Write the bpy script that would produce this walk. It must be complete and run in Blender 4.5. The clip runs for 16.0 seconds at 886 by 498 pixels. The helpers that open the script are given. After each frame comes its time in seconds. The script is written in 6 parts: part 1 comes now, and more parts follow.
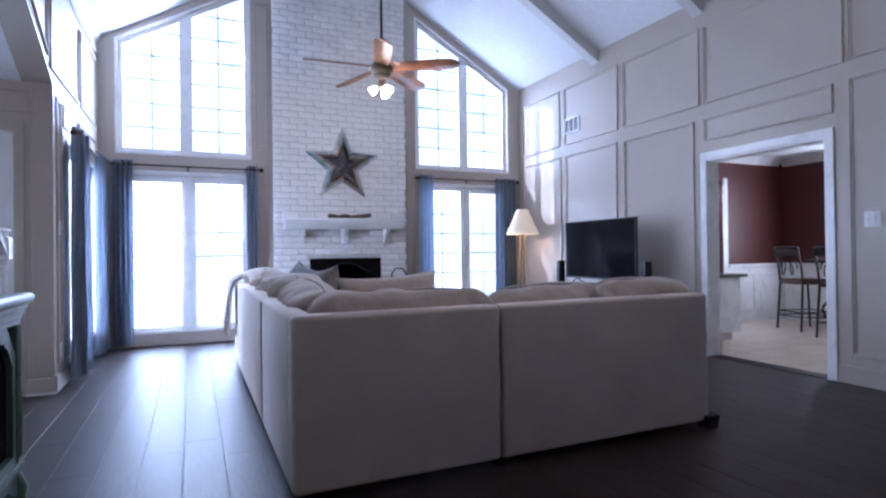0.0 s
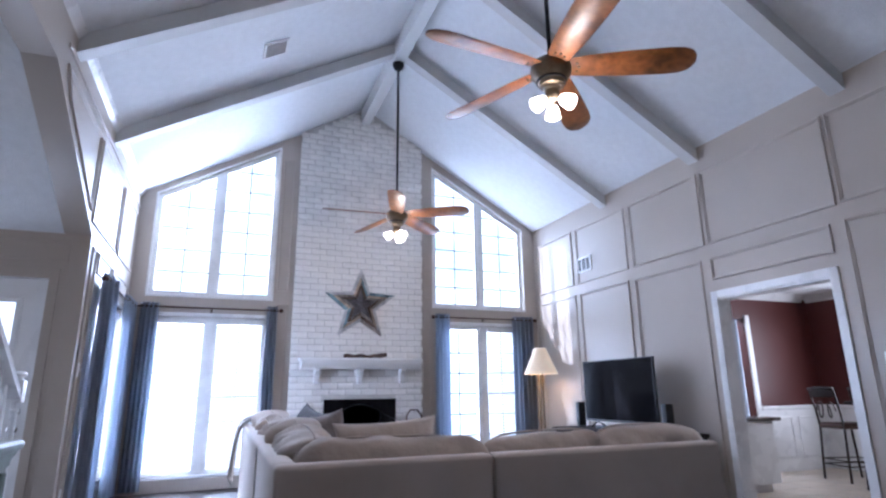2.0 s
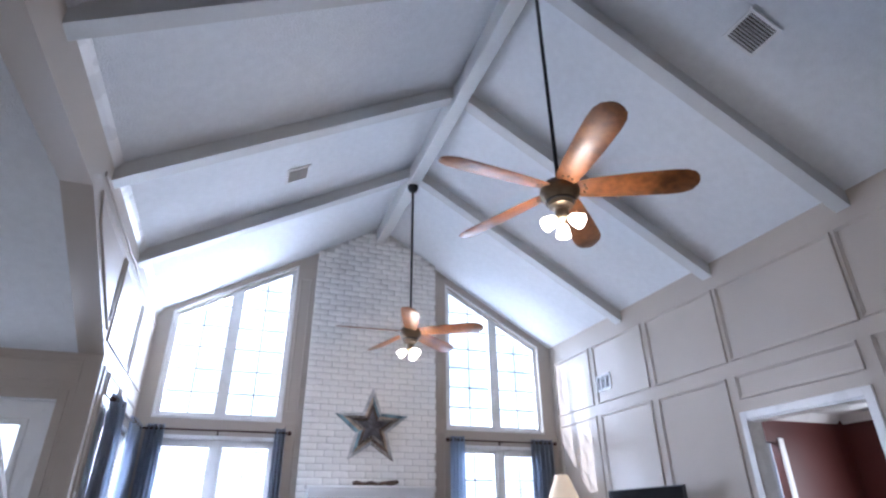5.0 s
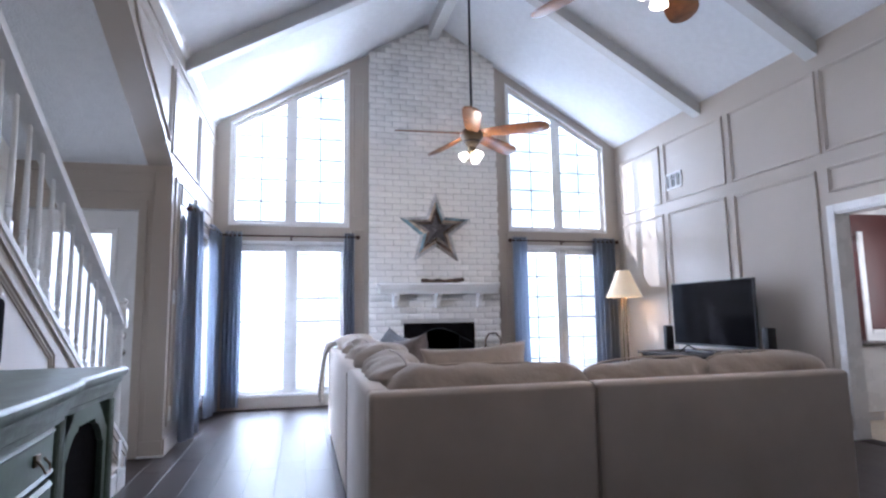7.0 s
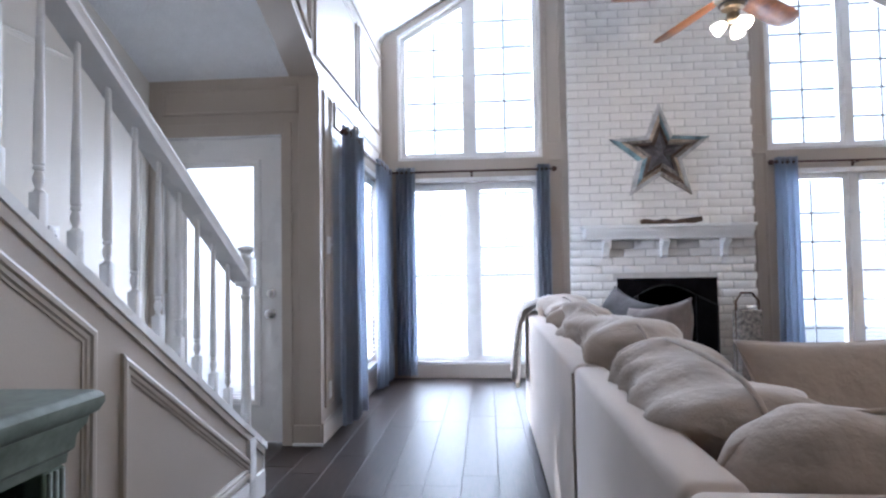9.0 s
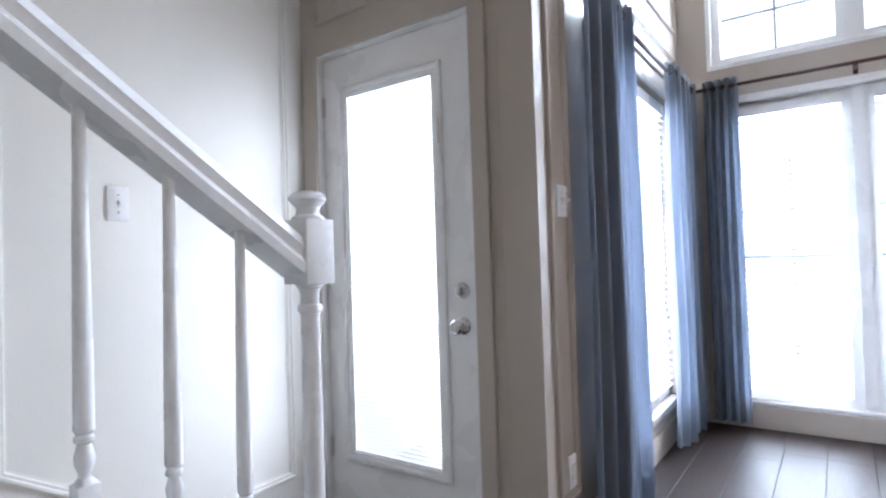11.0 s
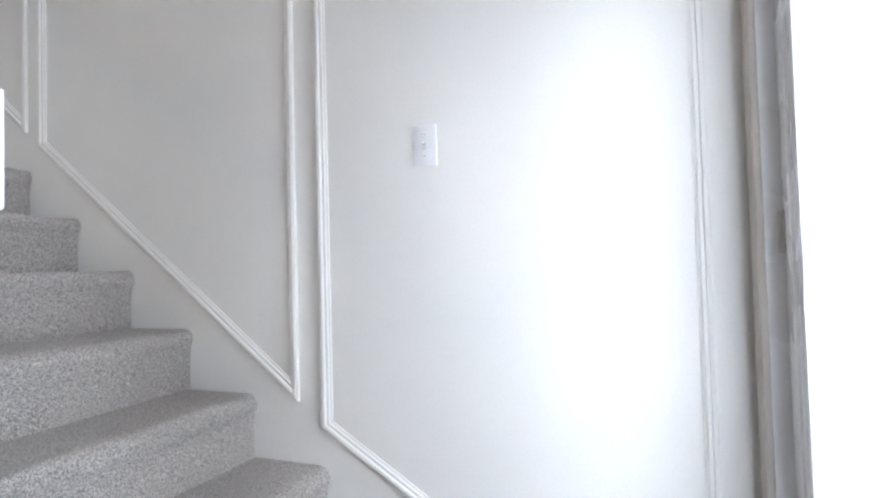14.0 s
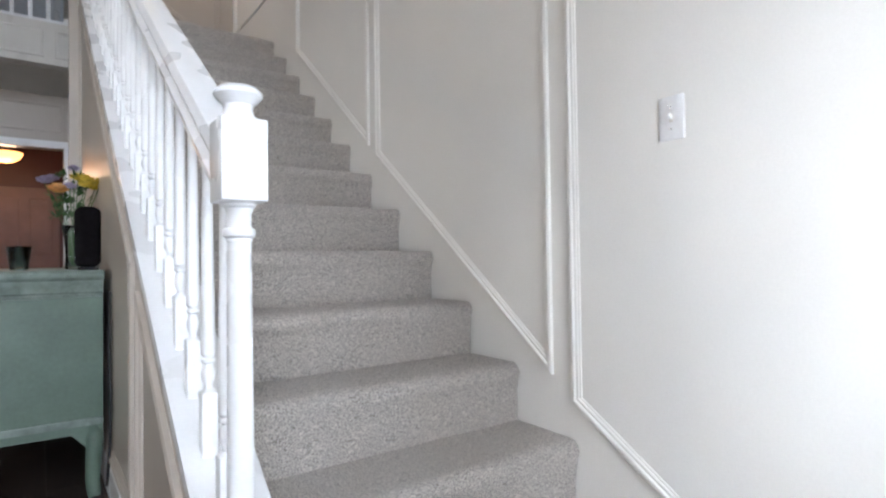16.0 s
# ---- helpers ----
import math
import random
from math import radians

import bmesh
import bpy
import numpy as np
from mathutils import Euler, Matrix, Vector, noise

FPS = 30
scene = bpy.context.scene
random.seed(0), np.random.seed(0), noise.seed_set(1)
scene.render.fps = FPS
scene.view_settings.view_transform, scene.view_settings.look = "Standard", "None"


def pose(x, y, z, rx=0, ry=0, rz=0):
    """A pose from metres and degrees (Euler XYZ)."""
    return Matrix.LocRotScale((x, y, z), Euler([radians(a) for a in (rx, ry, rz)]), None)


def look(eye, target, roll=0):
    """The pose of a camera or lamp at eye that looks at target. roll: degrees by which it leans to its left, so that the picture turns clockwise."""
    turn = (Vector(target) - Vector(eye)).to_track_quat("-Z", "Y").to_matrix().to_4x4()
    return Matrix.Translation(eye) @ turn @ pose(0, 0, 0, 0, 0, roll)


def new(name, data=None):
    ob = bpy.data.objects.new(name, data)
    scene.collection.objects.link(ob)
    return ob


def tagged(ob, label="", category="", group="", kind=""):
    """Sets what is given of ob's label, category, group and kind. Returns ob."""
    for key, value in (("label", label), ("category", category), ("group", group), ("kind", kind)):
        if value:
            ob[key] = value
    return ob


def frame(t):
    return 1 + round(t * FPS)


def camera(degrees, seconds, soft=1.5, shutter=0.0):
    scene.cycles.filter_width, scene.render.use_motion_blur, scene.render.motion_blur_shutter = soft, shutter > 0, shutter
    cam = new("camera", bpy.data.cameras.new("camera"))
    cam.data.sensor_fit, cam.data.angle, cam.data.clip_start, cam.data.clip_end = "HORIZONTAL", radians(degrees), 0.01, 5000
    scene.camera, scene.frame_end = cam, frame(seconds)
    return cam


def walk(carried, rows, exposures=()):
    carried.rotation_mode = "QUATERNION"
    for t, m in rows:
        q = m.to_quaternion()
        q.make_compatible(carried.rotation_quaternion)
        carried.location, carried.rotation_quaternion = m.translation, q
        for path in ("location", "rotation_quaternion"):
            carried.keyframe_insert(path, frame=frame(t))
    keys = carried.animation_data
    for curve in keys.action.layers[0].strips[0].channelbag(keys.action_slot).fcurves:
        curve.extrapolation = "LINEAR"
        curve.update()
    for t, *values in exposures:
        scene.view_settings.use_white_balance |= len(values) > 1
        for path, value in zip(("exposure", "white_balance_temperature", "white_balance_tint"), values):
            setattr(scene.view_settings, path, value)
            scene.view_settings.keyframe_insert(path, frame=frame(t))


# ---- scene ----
cam = camera(77.2, 16.0, soft=2.4)
PATH = [
    (0, (0.073, -0.905, 1.071), (0.895, 0.918, 1.083), -0.7),
    (0.5, (0.137, -0.985, 1.091), (0.905, 0.861, 1.152), -0.8),
    (1, (0.172, -1.036, 1.116), (0.908, 0.816, 1.285), -0.9),
    (1.5, (0.219, -1.055, 1.098), (0.938, 0.783, 1.428), -0.8),
    (2, (0.216, -1.056, 1.103), (0.923, 0.748, 1.598), -0.7),
    (2.5, (0.221, -1.048, 1.111), (0.911, 0.706, 1.781), -0.7),
    (3, (0.215, -1.047, 1.135), (0.884, 0.652, 1.951), -0.7),
    (5.3, (0.219, -1.057, 1.108), (0.825, 0.632, 1.991), -0.8),
    (5.5, (0.217, -1.029, 1.088), (0.827, 0.692, 1.903), -0.8),
    (6, (0.138, -0.978, 1.134), (0.755, 0.831, 1.725), -1.0),
    (6.5, (0.155, -0.975, 1.126), (0.704, 0.907, 1.521), -0.9),
    (7, (0.185, -0.808, 1.12), (0.672, 1.117, 1.354), -0.9),
    (7.5, (0.18, -0.567, 1.128), (0.587, 1.386, 1.262), -0.8),
    (8, (0.202, -0.2, 1.121), (0.423, 1.786, 1.208), -1.1),
    (8.2, (0.198, -0.017, 1.131), (0.346, 1.976, 1.208), -1.0),
    (10.5, (0.018, 2.174, 1.12), (-0.871, 3.965, 1.167), -1.6),
    (11, (-0.097, 2.589, 1.102), (-1.253, 4.22, 1.144), -1.8),
    (11.5, (-0.247, 2.901, 1.09), (-1.596, 4.377, 1.155), -1.6),
    (12, (-0.303, 3.211, 1.086), (-1.928, 4.374, 1.142), -2.0),
    (12.5, (-0.434, 3.460, 1.056), (-2.274, 4.236, 1.111), -2.0),
    (13, (-0.524, 3.655, 1.059), (-2.496, 3.988, 1.089), -1.7),
    (13.5, (-0.616, 3.96, 0.991), (-2.597, 3.703, 1.078), -2.3),
    (14, (-0.635, 4.077, 0.987), (-2.513, 3.39, 1.048), -1.6),
    (14.5, (-0.69, 4.21, 0.984), (-2.388, 3.154, 1.03), -1.2),
    (15, (-0.708, 4.302, 0.985), (-2.172, 2.939, 1.029), -1.1),
    (15.5, (-0.686, 4.35, 0.985), (-2.0, 2.843, 1.024), -1.0),
    (16, (-0.735, 4.321, 0.963), (-1.914, 2.706, 1.001), -0.8),
]
EXPOSURES = [(0.0, 0.36, 4850, 22), (2.0, 0.45, 5050, 19), (6.0, 0.46, 5320, 17), (8.0, 0.40, 5430, 16), (10.5, 0.60, 5650, 13), (12.5, 0.70, 5750, 12), (14.5, 0.64, 5850, 12), (16.0, 0.56, 6050, 12)]
walk(cam, [(t, look(eye, target, roll)) for t, eye, target, roll in PATH], EXPOSURES)

# ---------------- light ----------------
world = bpy.data.worlds.new("sky")
scene.world = world
world.use_nodes = True
wn = world.node_tree.nodes
sky = wn.new("ShaderNodeTexSky")
sky.sky_type, sky.sun_disc = "NISHITA", False
sky.sun_elevation, sky.sun_rotation = radians(32.6), radians(-58.6)
wn["Background"].inputs[1].default_value = 0.15
world.node_tree.links.new(sky.outputs[0], wn["Background"].inputs[0])

sun = new("sun", bpy.data.lights.new("sun", "SUN"))
sun.data.energy, sun.data.angle, sun.data.color = 5.0, radians(0.6), (1.0, 0.95, 0.88)
sun.matrix_world = look((-10, 6.1, 7.5), (0, 0, 0))


def window_light(name, eye, target, w, h, power, color=(0.86, 0.93, 1.0)):
    lamp = new(name, bpy.data.lights.new(name, "AREA"))
    lamp.data.shape, lamp.data.size, lamp.data.size_y = "RECTANGLE", w, h
    lamp.data.energy, lamp.data.color = power, color
    lamp.matrix_world = look(eye, target)
    return lamp


DOOR_LIGHT_Y = 4.335
window_light("skylight_front_low_a", (0.02, 6.92, 1.15), (0.02, 0, 1.15), 1.35, 1.9, 150)
window_light("skylight_front_low_b", (3.82, 6.92, 1.15), (3.82, 0, 1.15), 1.35, 1.9, 80)
window_light("skylight_front_high_a", (0.02, 6.92, 3.2), (0.02, 0, 3.2), 1.45, 1.7, 125)
window_light("skylight_front_high_b", (3.82, 6.92, 3.2), (3.82, 0, 3.2), 1.45, 1.7, 42)
window_light("skylight_side", (-1.3, 5.5, 1.15), (3, 5.5, 1.15), 1.2, 1.8, 130)
window_light("skylight_door", (-1.625, DOOR_LIGHT_Y, 1.05), (-1.625, 0, 1.05), 0.49, 1.57, 5.5)
window_light("skylight_kitchen", (8.15, 3.0, 1.5), (5, 3.0, 1.3), 1.4, 1.2, 48, (1.0, 0.93, 0.82))

# ---------------- materials ----------------
MATS = {}


def mat(name, color, rough=0.5, metal=0.0, var=0.08, scale=6.0, bump=0.0, bscale=60.0, stretch=(1, 1, 1), island=0.0,
        rnd=0.0, coat=0.0, dark=None, sheen=0.0, detail=5.0, glow=None, rvar=0.08):
    """A surface with broad and fine variation of colour and roughness, relief, and a change from piece to piece."""
    if name in MATS:
        return MATS[name]
    m = bpy.data.materials.new(name)
    m.use_nodes = True
    n, l = m.node_tree.nodes, m.node_tree.links
    b = n["Principled BSDF"]
    tc = n.new("ShaderNodeTexCoord")
    mp = n.new("ShaderNodeMapping")
    mp.inputs["Scale"].default_value = stretch
    l.new(tc.outputs["Object"], mp.inputs[0])
    n1, n2 = n.new("ShaderNodeTexNoise"), n.new("ShaderNodeTexNoise")
    n1.inputs["Scale"].default_value, n1.inputs["Detail"].default_value = scale, 3
    n2.inputs["Scale"].default_value, n2.inputs["Detail"].default_value = bscale, detail
    l.new(mp.outputs[0], n1.inputs[0])
    l.new(mp.outputs[0], n2.inputs[0])
    mixn = n.new("ShaderNodeMath")
    mixn.operation = "MULTIPLY_ADD"
    l.new(n2.outputs[0], mixn.inputs[0])
    mixn.inputs[1].default_value = 0.5
    l.new(n1.outputs[0], mixn.inputs[2])
    ramp = n.new("ShaderNodeMapRange")
    ramp.inputs[1].default_value, ramp.inputs[2].default_value = 0.5, 1.0
    l.new(mixn.outputs[0], ramp.inputs[0])
    cm = n.new("ShaderNodeMix")
    cm.data_type = "RGBA"
    lo = dark or [c * (1 - 2 * var) for c in color]
    hi = [min(1, c * (1 + var)) for c in color]
    cm.inputs[6].default_value, cm.inputs[7].default_value = (*lo, 1), (*hi, 1)
    l.new(ramp.outputs[0], cm.inputs[0])
    out = cm.outputs[2]
    if island or rnd:
        src = n.new("ShaderNodeObjectInfo").outputs["Random"] if rnd else n.new("ShaderNodeNewGeometry").outputs["Random Per Island"]
        hs = n.new("ShaderNodeHueSaturation")
        mr = n.new("ShaderNodeMapRange")
        amp = rnd or island
        mr.inputs[3].default_value, mr.inputs[4].default_value = 1 - amp, 1 + amp
        l.new(src, mr.inputs[0])
        l.new(mr.outputs[0], hs.inputs["Value"])
        l.new(out, hs.inputs["Color"])
        out = hs.outputs[0]
    l.new(out, b.inputs["Base Color"])
    rr = n.new("ShaderNodeMapRange")
    rr.inputs[3].default_value, rr.inputs[4].default_value = max(0.02, rough - rvar), min(1, rough + rvar)
    l.new(n1.outputs[0], rr.inputs[0])
    l.new(rr.outputs[0], b.inputs["Roughness"])
    b.inputs["Metallic"].default_value = metal
    b.inputs["Coat Weight"].default_value = coat
    b.inputs["Sheen Weight"].default_value = sheen
    if bump:
        bp = n.new("ShaderNodeBump")
        bp.inputs["Strength"].default_value, bp.inputs["Distance"].default_value = 0.6, bump
        l.new(n2.outputs[0], bp.inputs["Height"])
        l.new(bp.outputs[0], b.inputs["Normal"])
    if glow:
        b.inputs["Emission Color"].default_value, b.inputs["Emission Strength"].default_value = (*glow[0], 1), glow[1]
    MATS[name] = m
    return m


def glass(name, color=(1, 1, 1), rough=0.0):
    m = bpy.data.materials.new(name)
    m.use_nodes = True
    n, l = m.node_tree.nodes, m.node_tree.links
    tr, gl, mx, fr = n.new("ShaderNodeBsdfTransparent"), n.new("ShaderNodeBsdfGlossy"), n.new("ShaderNodeMixShader"), n.new("ShaderNodeFresnel")
    tr.inputs[0].default_value = (*color, 1)
    gl.inputs["Roughness"].default_value = rough
    l.new(fr.outputs[0], mx.inputs[0])
    l.new(tr.outputs[0], mx.inputs[1])
    l.new(gl.outputs[0], mx.inputs[2])
    l.new(mx.outputs[0], n["Material Output"].inputs[0])
    return m


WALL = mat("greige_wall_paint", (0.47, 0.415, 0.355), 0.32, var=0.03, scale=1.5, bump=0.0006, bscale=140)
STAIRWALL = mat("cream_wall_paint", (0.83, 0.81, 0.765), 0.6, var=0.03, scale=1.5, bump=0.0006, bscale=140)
CEIL = mat("textured_ceiling", (0.81, 0.83, 0.85), 0.9, var=0.025, scale=14, bump=0.02, bscale=70)
BEAM = mat("painted_beam", (0.64, 0.64, 0.63), 0.5, var=0.04, scale=2, bump=0.0008, bscale=50)
WHITE = mat("white_gloss_paint", (0.82, 0.82, 0.82), 0.28, var=0.03, scale=4, bump=0.0004, bscale=90)
TRIM = mat("cream_trim_paint", (0.64, 0.61, 0.56), 0.3, var=0.03, scale=4, bump=0.0004, bscale=90)
BRICK = mat("white_painted_brick", (0.86, 0.84, 0.81), 0.5, var=0.06, scale=4, bump=0.003, bscale=50, rnd=0.03)
BRICKJ = mat("white_painted_brick_joined", (0.86, 0.84, 0.81), 0.5, var=0.06, scale=4, bump=0.003, bscale=50, island=0.03)
MORTAR = mat("grey_mortar", (0.60, 0.585, 0.56), 0.9, var=0.1, scale=8, bump=0.003, bscale=120)
PLANK = mat("dark_wood_plank", (0.046, 0.033, 0.029), 0.4, var=0.3, scale=7, bump=0.0008, bscale=26, stretch=(14, 1, 1), rnd=0.2)
PLANK.node_tree.nodes["Principled BSDF"].inputs["Specular IOR Level"].default_value = 0.15
# Gap colour raised to imitate the thin glints along plank edges.
GAP_GLINT = mat("plank_gap_glint", (0.10, 0.08, 0.07), 0.8)
FABRIC = mat("beige_linen", (0.66, 0.57, 0.50), 0.9, var=0.06, scale=3, bump=0.0008, bscale=420, sheen=0.25)
CUSHION = mat("taupe_linen_cushion", (0.50, 0.425, 0.36), 0.9, var=0.05, scale=4, bump=0.022, bscale=13, sheen=0.25)
BROWNPILLOW = mat("grey_brown_pillow_cloth", (0.24, 0.20, 0.185), 0.88, var=0.12, scale=25, bump=0.001, bscale=300)
GREYPILLOW = mat("grey_pillow_cloth", (0.12, 0.115, 0.12), 0.85, var=0.15, scale=30, bump=0.001, bscale=300)
CURTAIN = mat("slate_blue_curtain", (0.19, 0.205, 0.235), 0.62, var=0.08, scale=5, bump=0.0006, bscale=500, sheen=0.3)
cn, cl = CURTAIN.node_tree.nodes, CURTAIN.node_tree.links
ctr, cmx = cn.new("ShaderNodeBsdfTranslucent"), cn.new("ShaderNodeMixShader")
ctr.inputs[0].default_value, cmx.inputs[0].default_value = (0.46, 0.51, 0.60, 1), 0.55
cl.new(cn["Principled BSDF"].outputs[0], cmx.inputs[1])
cl.new(ctr.outputs[0], cmx.inputs[2])
cl.new(cmx.outputs[0], cn["Material Output"].inputs[0])
MUNTIN = mat("grey_muntin", (0.16, 0.17, 0.18), 0.5)
ROD = mat("bronze_rod", (0.07, 0.035, 0.03), 0.4, 0.7)
BLADE = mat("walnut_fan_blade", (0.30, 0.115, 0.035), 0.42, var=0.35, scale=5, stretch=(1, 1, 1), bscale=25, coat=0.08)
BRONZE = mat("aged_bronze", (0.16, 0.125, 0.085), 0.38, 0.85, var=0.2)
BLACKM = mat("black_metal", (0.02, 0.02, 0.022), 0.4, 0.6)
BLACK = mat("black_plastic", (0.012, 0.012, 0.014), 0.5)
SCREEN = mat("tv_screen", (0.008, 0.008, 0.01), 0.12, var=0.02)
SCREEN.node_tree.nodes["Principled BSDF"].inputs["Specular IOR Level"].default_value = 0.25
ESPRESSO = mat("espresso_wood", (0.02, 0.0135, 0.012), 0.65, var=0.25, stretch=(8, 1, 1))
ESPRESSO.node_tree.nodes["Principled BSDF"].inputs["Specular IOR Level"].default_value = 0.2
MANTELW = mat("fresh_white_paint", (0.87, 0.87, 0.86), 0.35, var=0.02, scale=4, bump=0.0003, bscale=90)
GREEN = mat("sage_green_paint", (0.11, 0.16, 0.122), 0.42, var=0.12, scale=5, bump=0.0008, bscale=60)
GREENW = mat("sage_green_worn_edge", (0.19, 0.235, 0.205), 0.42, var=0.2, scale=14, bump=0.0008, bscale=60)
CARPET = mat("speckled_carpet", (0.74, 0.68, 0.615), 0.95, var=0.12, scale=270, bump=0.012, bscale=640, dark=(0.115, 0.095, 0.082), sheen=0.2, detail=2)
for nd in CARPET.node_tree.nodes:
    if nd.bl_idname == "ShaderNodeMapRange" and nd.inputs[1].default_value == 0.5:
        nd.inputs[1].default_value, nd.inputs[2].default_value = 0.55, 0.95
CHROME = mat("satin_nickel", (0.62, 0.61, 0.60), 0.25, 1.0, var=0.04)
RED = mat("brick_red_wall_paint", (0.085, 0.021, 0.017), 0.45, var=0.08, scale=2)
TILE = mat("cream_floor_tile", (0.62, 0.53, 0.41), 0.3, var=0.12, scale=5, rnd=0.06)
GROUT = mat("tile_grout", (0.45, 0.39, 0.31), 0.9)
GLASS = glass("window_glass")
SHADE = mat("cream_lamp_shade", (0.75, 0.62, 0.45), 0.8, glow=((1.0, 0.72, 0.42), 0.25), bump=0.0005, bscale=300)
GLOW = mat("frosted_lamp_glass", (0.9, 0.85, 0.75), 0.4, glow=((1.0, 0.83, 0.6), 9.0))
STEEL = mat("dark_weathered_steel", (0.145, 0.135, 0.14), 0.5, 0.3, var=0.3, scale=12)
OLDGREY = mat("silvered_barn_wood", (0.50, 0.50, 0.50), 0.8, var=0.25, scale=9, bump=0.001, bscale=40)
OLDTAN = mat("tan_barn_wood", (0.48, 0.38, 0.29), 0.8, var=0.3, scale=9, bump=0.001, bscale=40)
OLDWOOD = mat("weathered_barn_wood", (0.30, 0.26, 0.225), 0.8, var=0.4, scale=9, stretch=(3, 3, 3), bump=0.001, bscale=40)
OLDBLUE = mat("faded_blue_barn_wood", (0.20, 0.30, 0.34), 0.8, var=0.4, scale=9, bump=0.001, bscale=40)
OLDBROWN = mat("brown_barn_wood", (0.13, 0.085, 0.06), 0.8, var=0.4, scale=9, bump=0.001, bscale=40)
# Glossless near-black, also used to paint shade into the console's door openings.
DULL_BLACK = mat("dull_black", (0.008, 0.007, 0.008), 0.95, var=0.3)
DULL_BLACK.node_tree.nodes["Principled BSDF"].inputs["Specular IOR Level"].default_value = 0.05

# ---------------- building blocks ----------------


def thing(name, base, label, category, group="", kind=""):
    ob = new(name)
    ob.location = base
    ob.empty_display_size = 0.1
    return tagged(ob, label, category, group, kind)


def part(name, bm, material, parent=None, label="", smooth=False):
    """Links a bmesh, built in the world's metres, as one mesh object under a thing or a part."""
    me = bpy.data.meshes.new(name)
    if not isinstance(bm, bmesh.types.BMesh):
        me.from_pydata(bm[0], [], bm[1])
    else:
        bmesh.ops.recalc_face_normals(bm, faces=bm.faces)
        bm.to_mesh(me)
        bm.free()
    me.materials.append(material)
    if smooth:
        me.shade_smooth()
        if smooth is not True:
            me.set_sharp_from_angle(angle=radians(smooth))
    ob = new(name, me)
    if parent is not None:
        ob.parent = parent
        if parent.type == "EMPTY" or "shifted" in parent:
            ob.matrix_parent_inverse = Matrix.Translation(-parent.location)
    if label:
        ob["label"] = label
    return ob


def setting(name, bm, material, label, category, smooth=False):
    return tagged(part(name, bm, material, None, "", smooth), label, category, "", "structure")


def box(x0, x1, y0, y1, z0, z1, bevel=0.0, bm=None, seg=2, m=None):
    """A box, bevelled if asked, added to bm or alone. m: a matrix to lay over it."""
    out = bm or bmesh.new()
    tmp = bmesh.new()
    bmesh.ops.create_cube(tmp, size=1, matrix=Matrix.Translation(((x0 + x1) / 2, (y0 + y1) / 2, (z0 + z1) / 2)) @ Matrix.Diagonal((x1 - x0, y1 - y0, z1 - z0, 1)))
    if bevel:
        bmesh.ops.bevel(tmp, geom=tmp.edges[:], offset=bevel, segments=seg, affect="EDGES", profile=0.5)
    if m is not None:
        tmp.transform(m)
    me = bpy.data.meshes.new("tmp")
    tmp.to_mesh(me)
    tmp.free()
    out.from_mesh(me)
    bpy.data.meshes.remove(me)
    return out


def prism(poly, axis, a, b, bm=None):
    """A polygon of pairs, pushed along an axis from a to b. axis x: pairs are y, z; y: x, z; z: x, y."""
    out = bm or bmesh.new()
    put = {"x": lambda p, s: (s, p[0], p[1]), "y": lambda p, s: (p[0], s, p[1]), "z": lambda p, s: (p[0], p[1], s)}[axis]
    va, vb = [out.verts.new(put(p, a)) for p in poly], [out.verts.new(put(p, b)) for p in poly]
    n = len(poly)
    fs = [out.faces.new(va), out.faces.new(vb[::-1])]
    for i in range(n):
        fs.append(out.faces.new((va[i], vb[i], vb[(i + 1) % n], va[(i + 1) % n])))
    bmesh.ops.recalc_face_normals(out, faces=fs)
    return out


def lathe(profile, x, y, z, seg=24, bm=None, m=None):
    """A turned shape: profile pairs of radius and height, from bottom to top, about the upright axis at x, y."""
    out = bm or bmesh.new()
    rings = []
    for r, h in profile:
        ring = []
        for i in range(seg):
            a = 2 * math.pi * i / seg
            v = Vector((r * math.cos(a), r * math.sin(a), h))
            if m is not None:
                v = m @ v
            ring.append(out.verts.new(v + Vector((x, y, z))))
        rings.append(ring)
    for a, b in zip(rings, rings[1:]):
        for i in range(seg):
            out.faces.new((a[i], a[(i + 1) % seg], b[(i + 1) % seg], b[i]))
    out.faces.new(rings[0][::-1])
    out.faces.new(rings[-1])
    return out


def tube(points, r, seg=8, bm=None, taper=None):
    """A round bar along points."""
    out = bm or bmesh.new()
    pts = [Vector(p) for p in points]
    rings = []
    up = Vector((0.123, 0.345, 0.93))
    for i, p in enumerate(pts):
        d = (pts[min(i + 1, len(pts) - 1)] - pts[max(i - 1, 0)]).normalized()
        a = d.cross(up).normalized()
        b = d.cross(a)
        rad = r if taper is None else r + (taper - r) * i / (len(pts) - 1)
        rings.append([out.verts.new(p + (a * math.cos(t) + b * math.sin(t)) * rad) for t in (2 * math.pi * k / seg for k in range(seg))])
    for a, b in zip(rings, rings[1:]):
        for k in range(seg):
            out.faces.new((a[k], a[(k + 1) % seg], b[(k + 1) % seg], b[k]))
    out.faces.new(rings[0])
    out.faces.new(rings[-1][::-1])
    return out


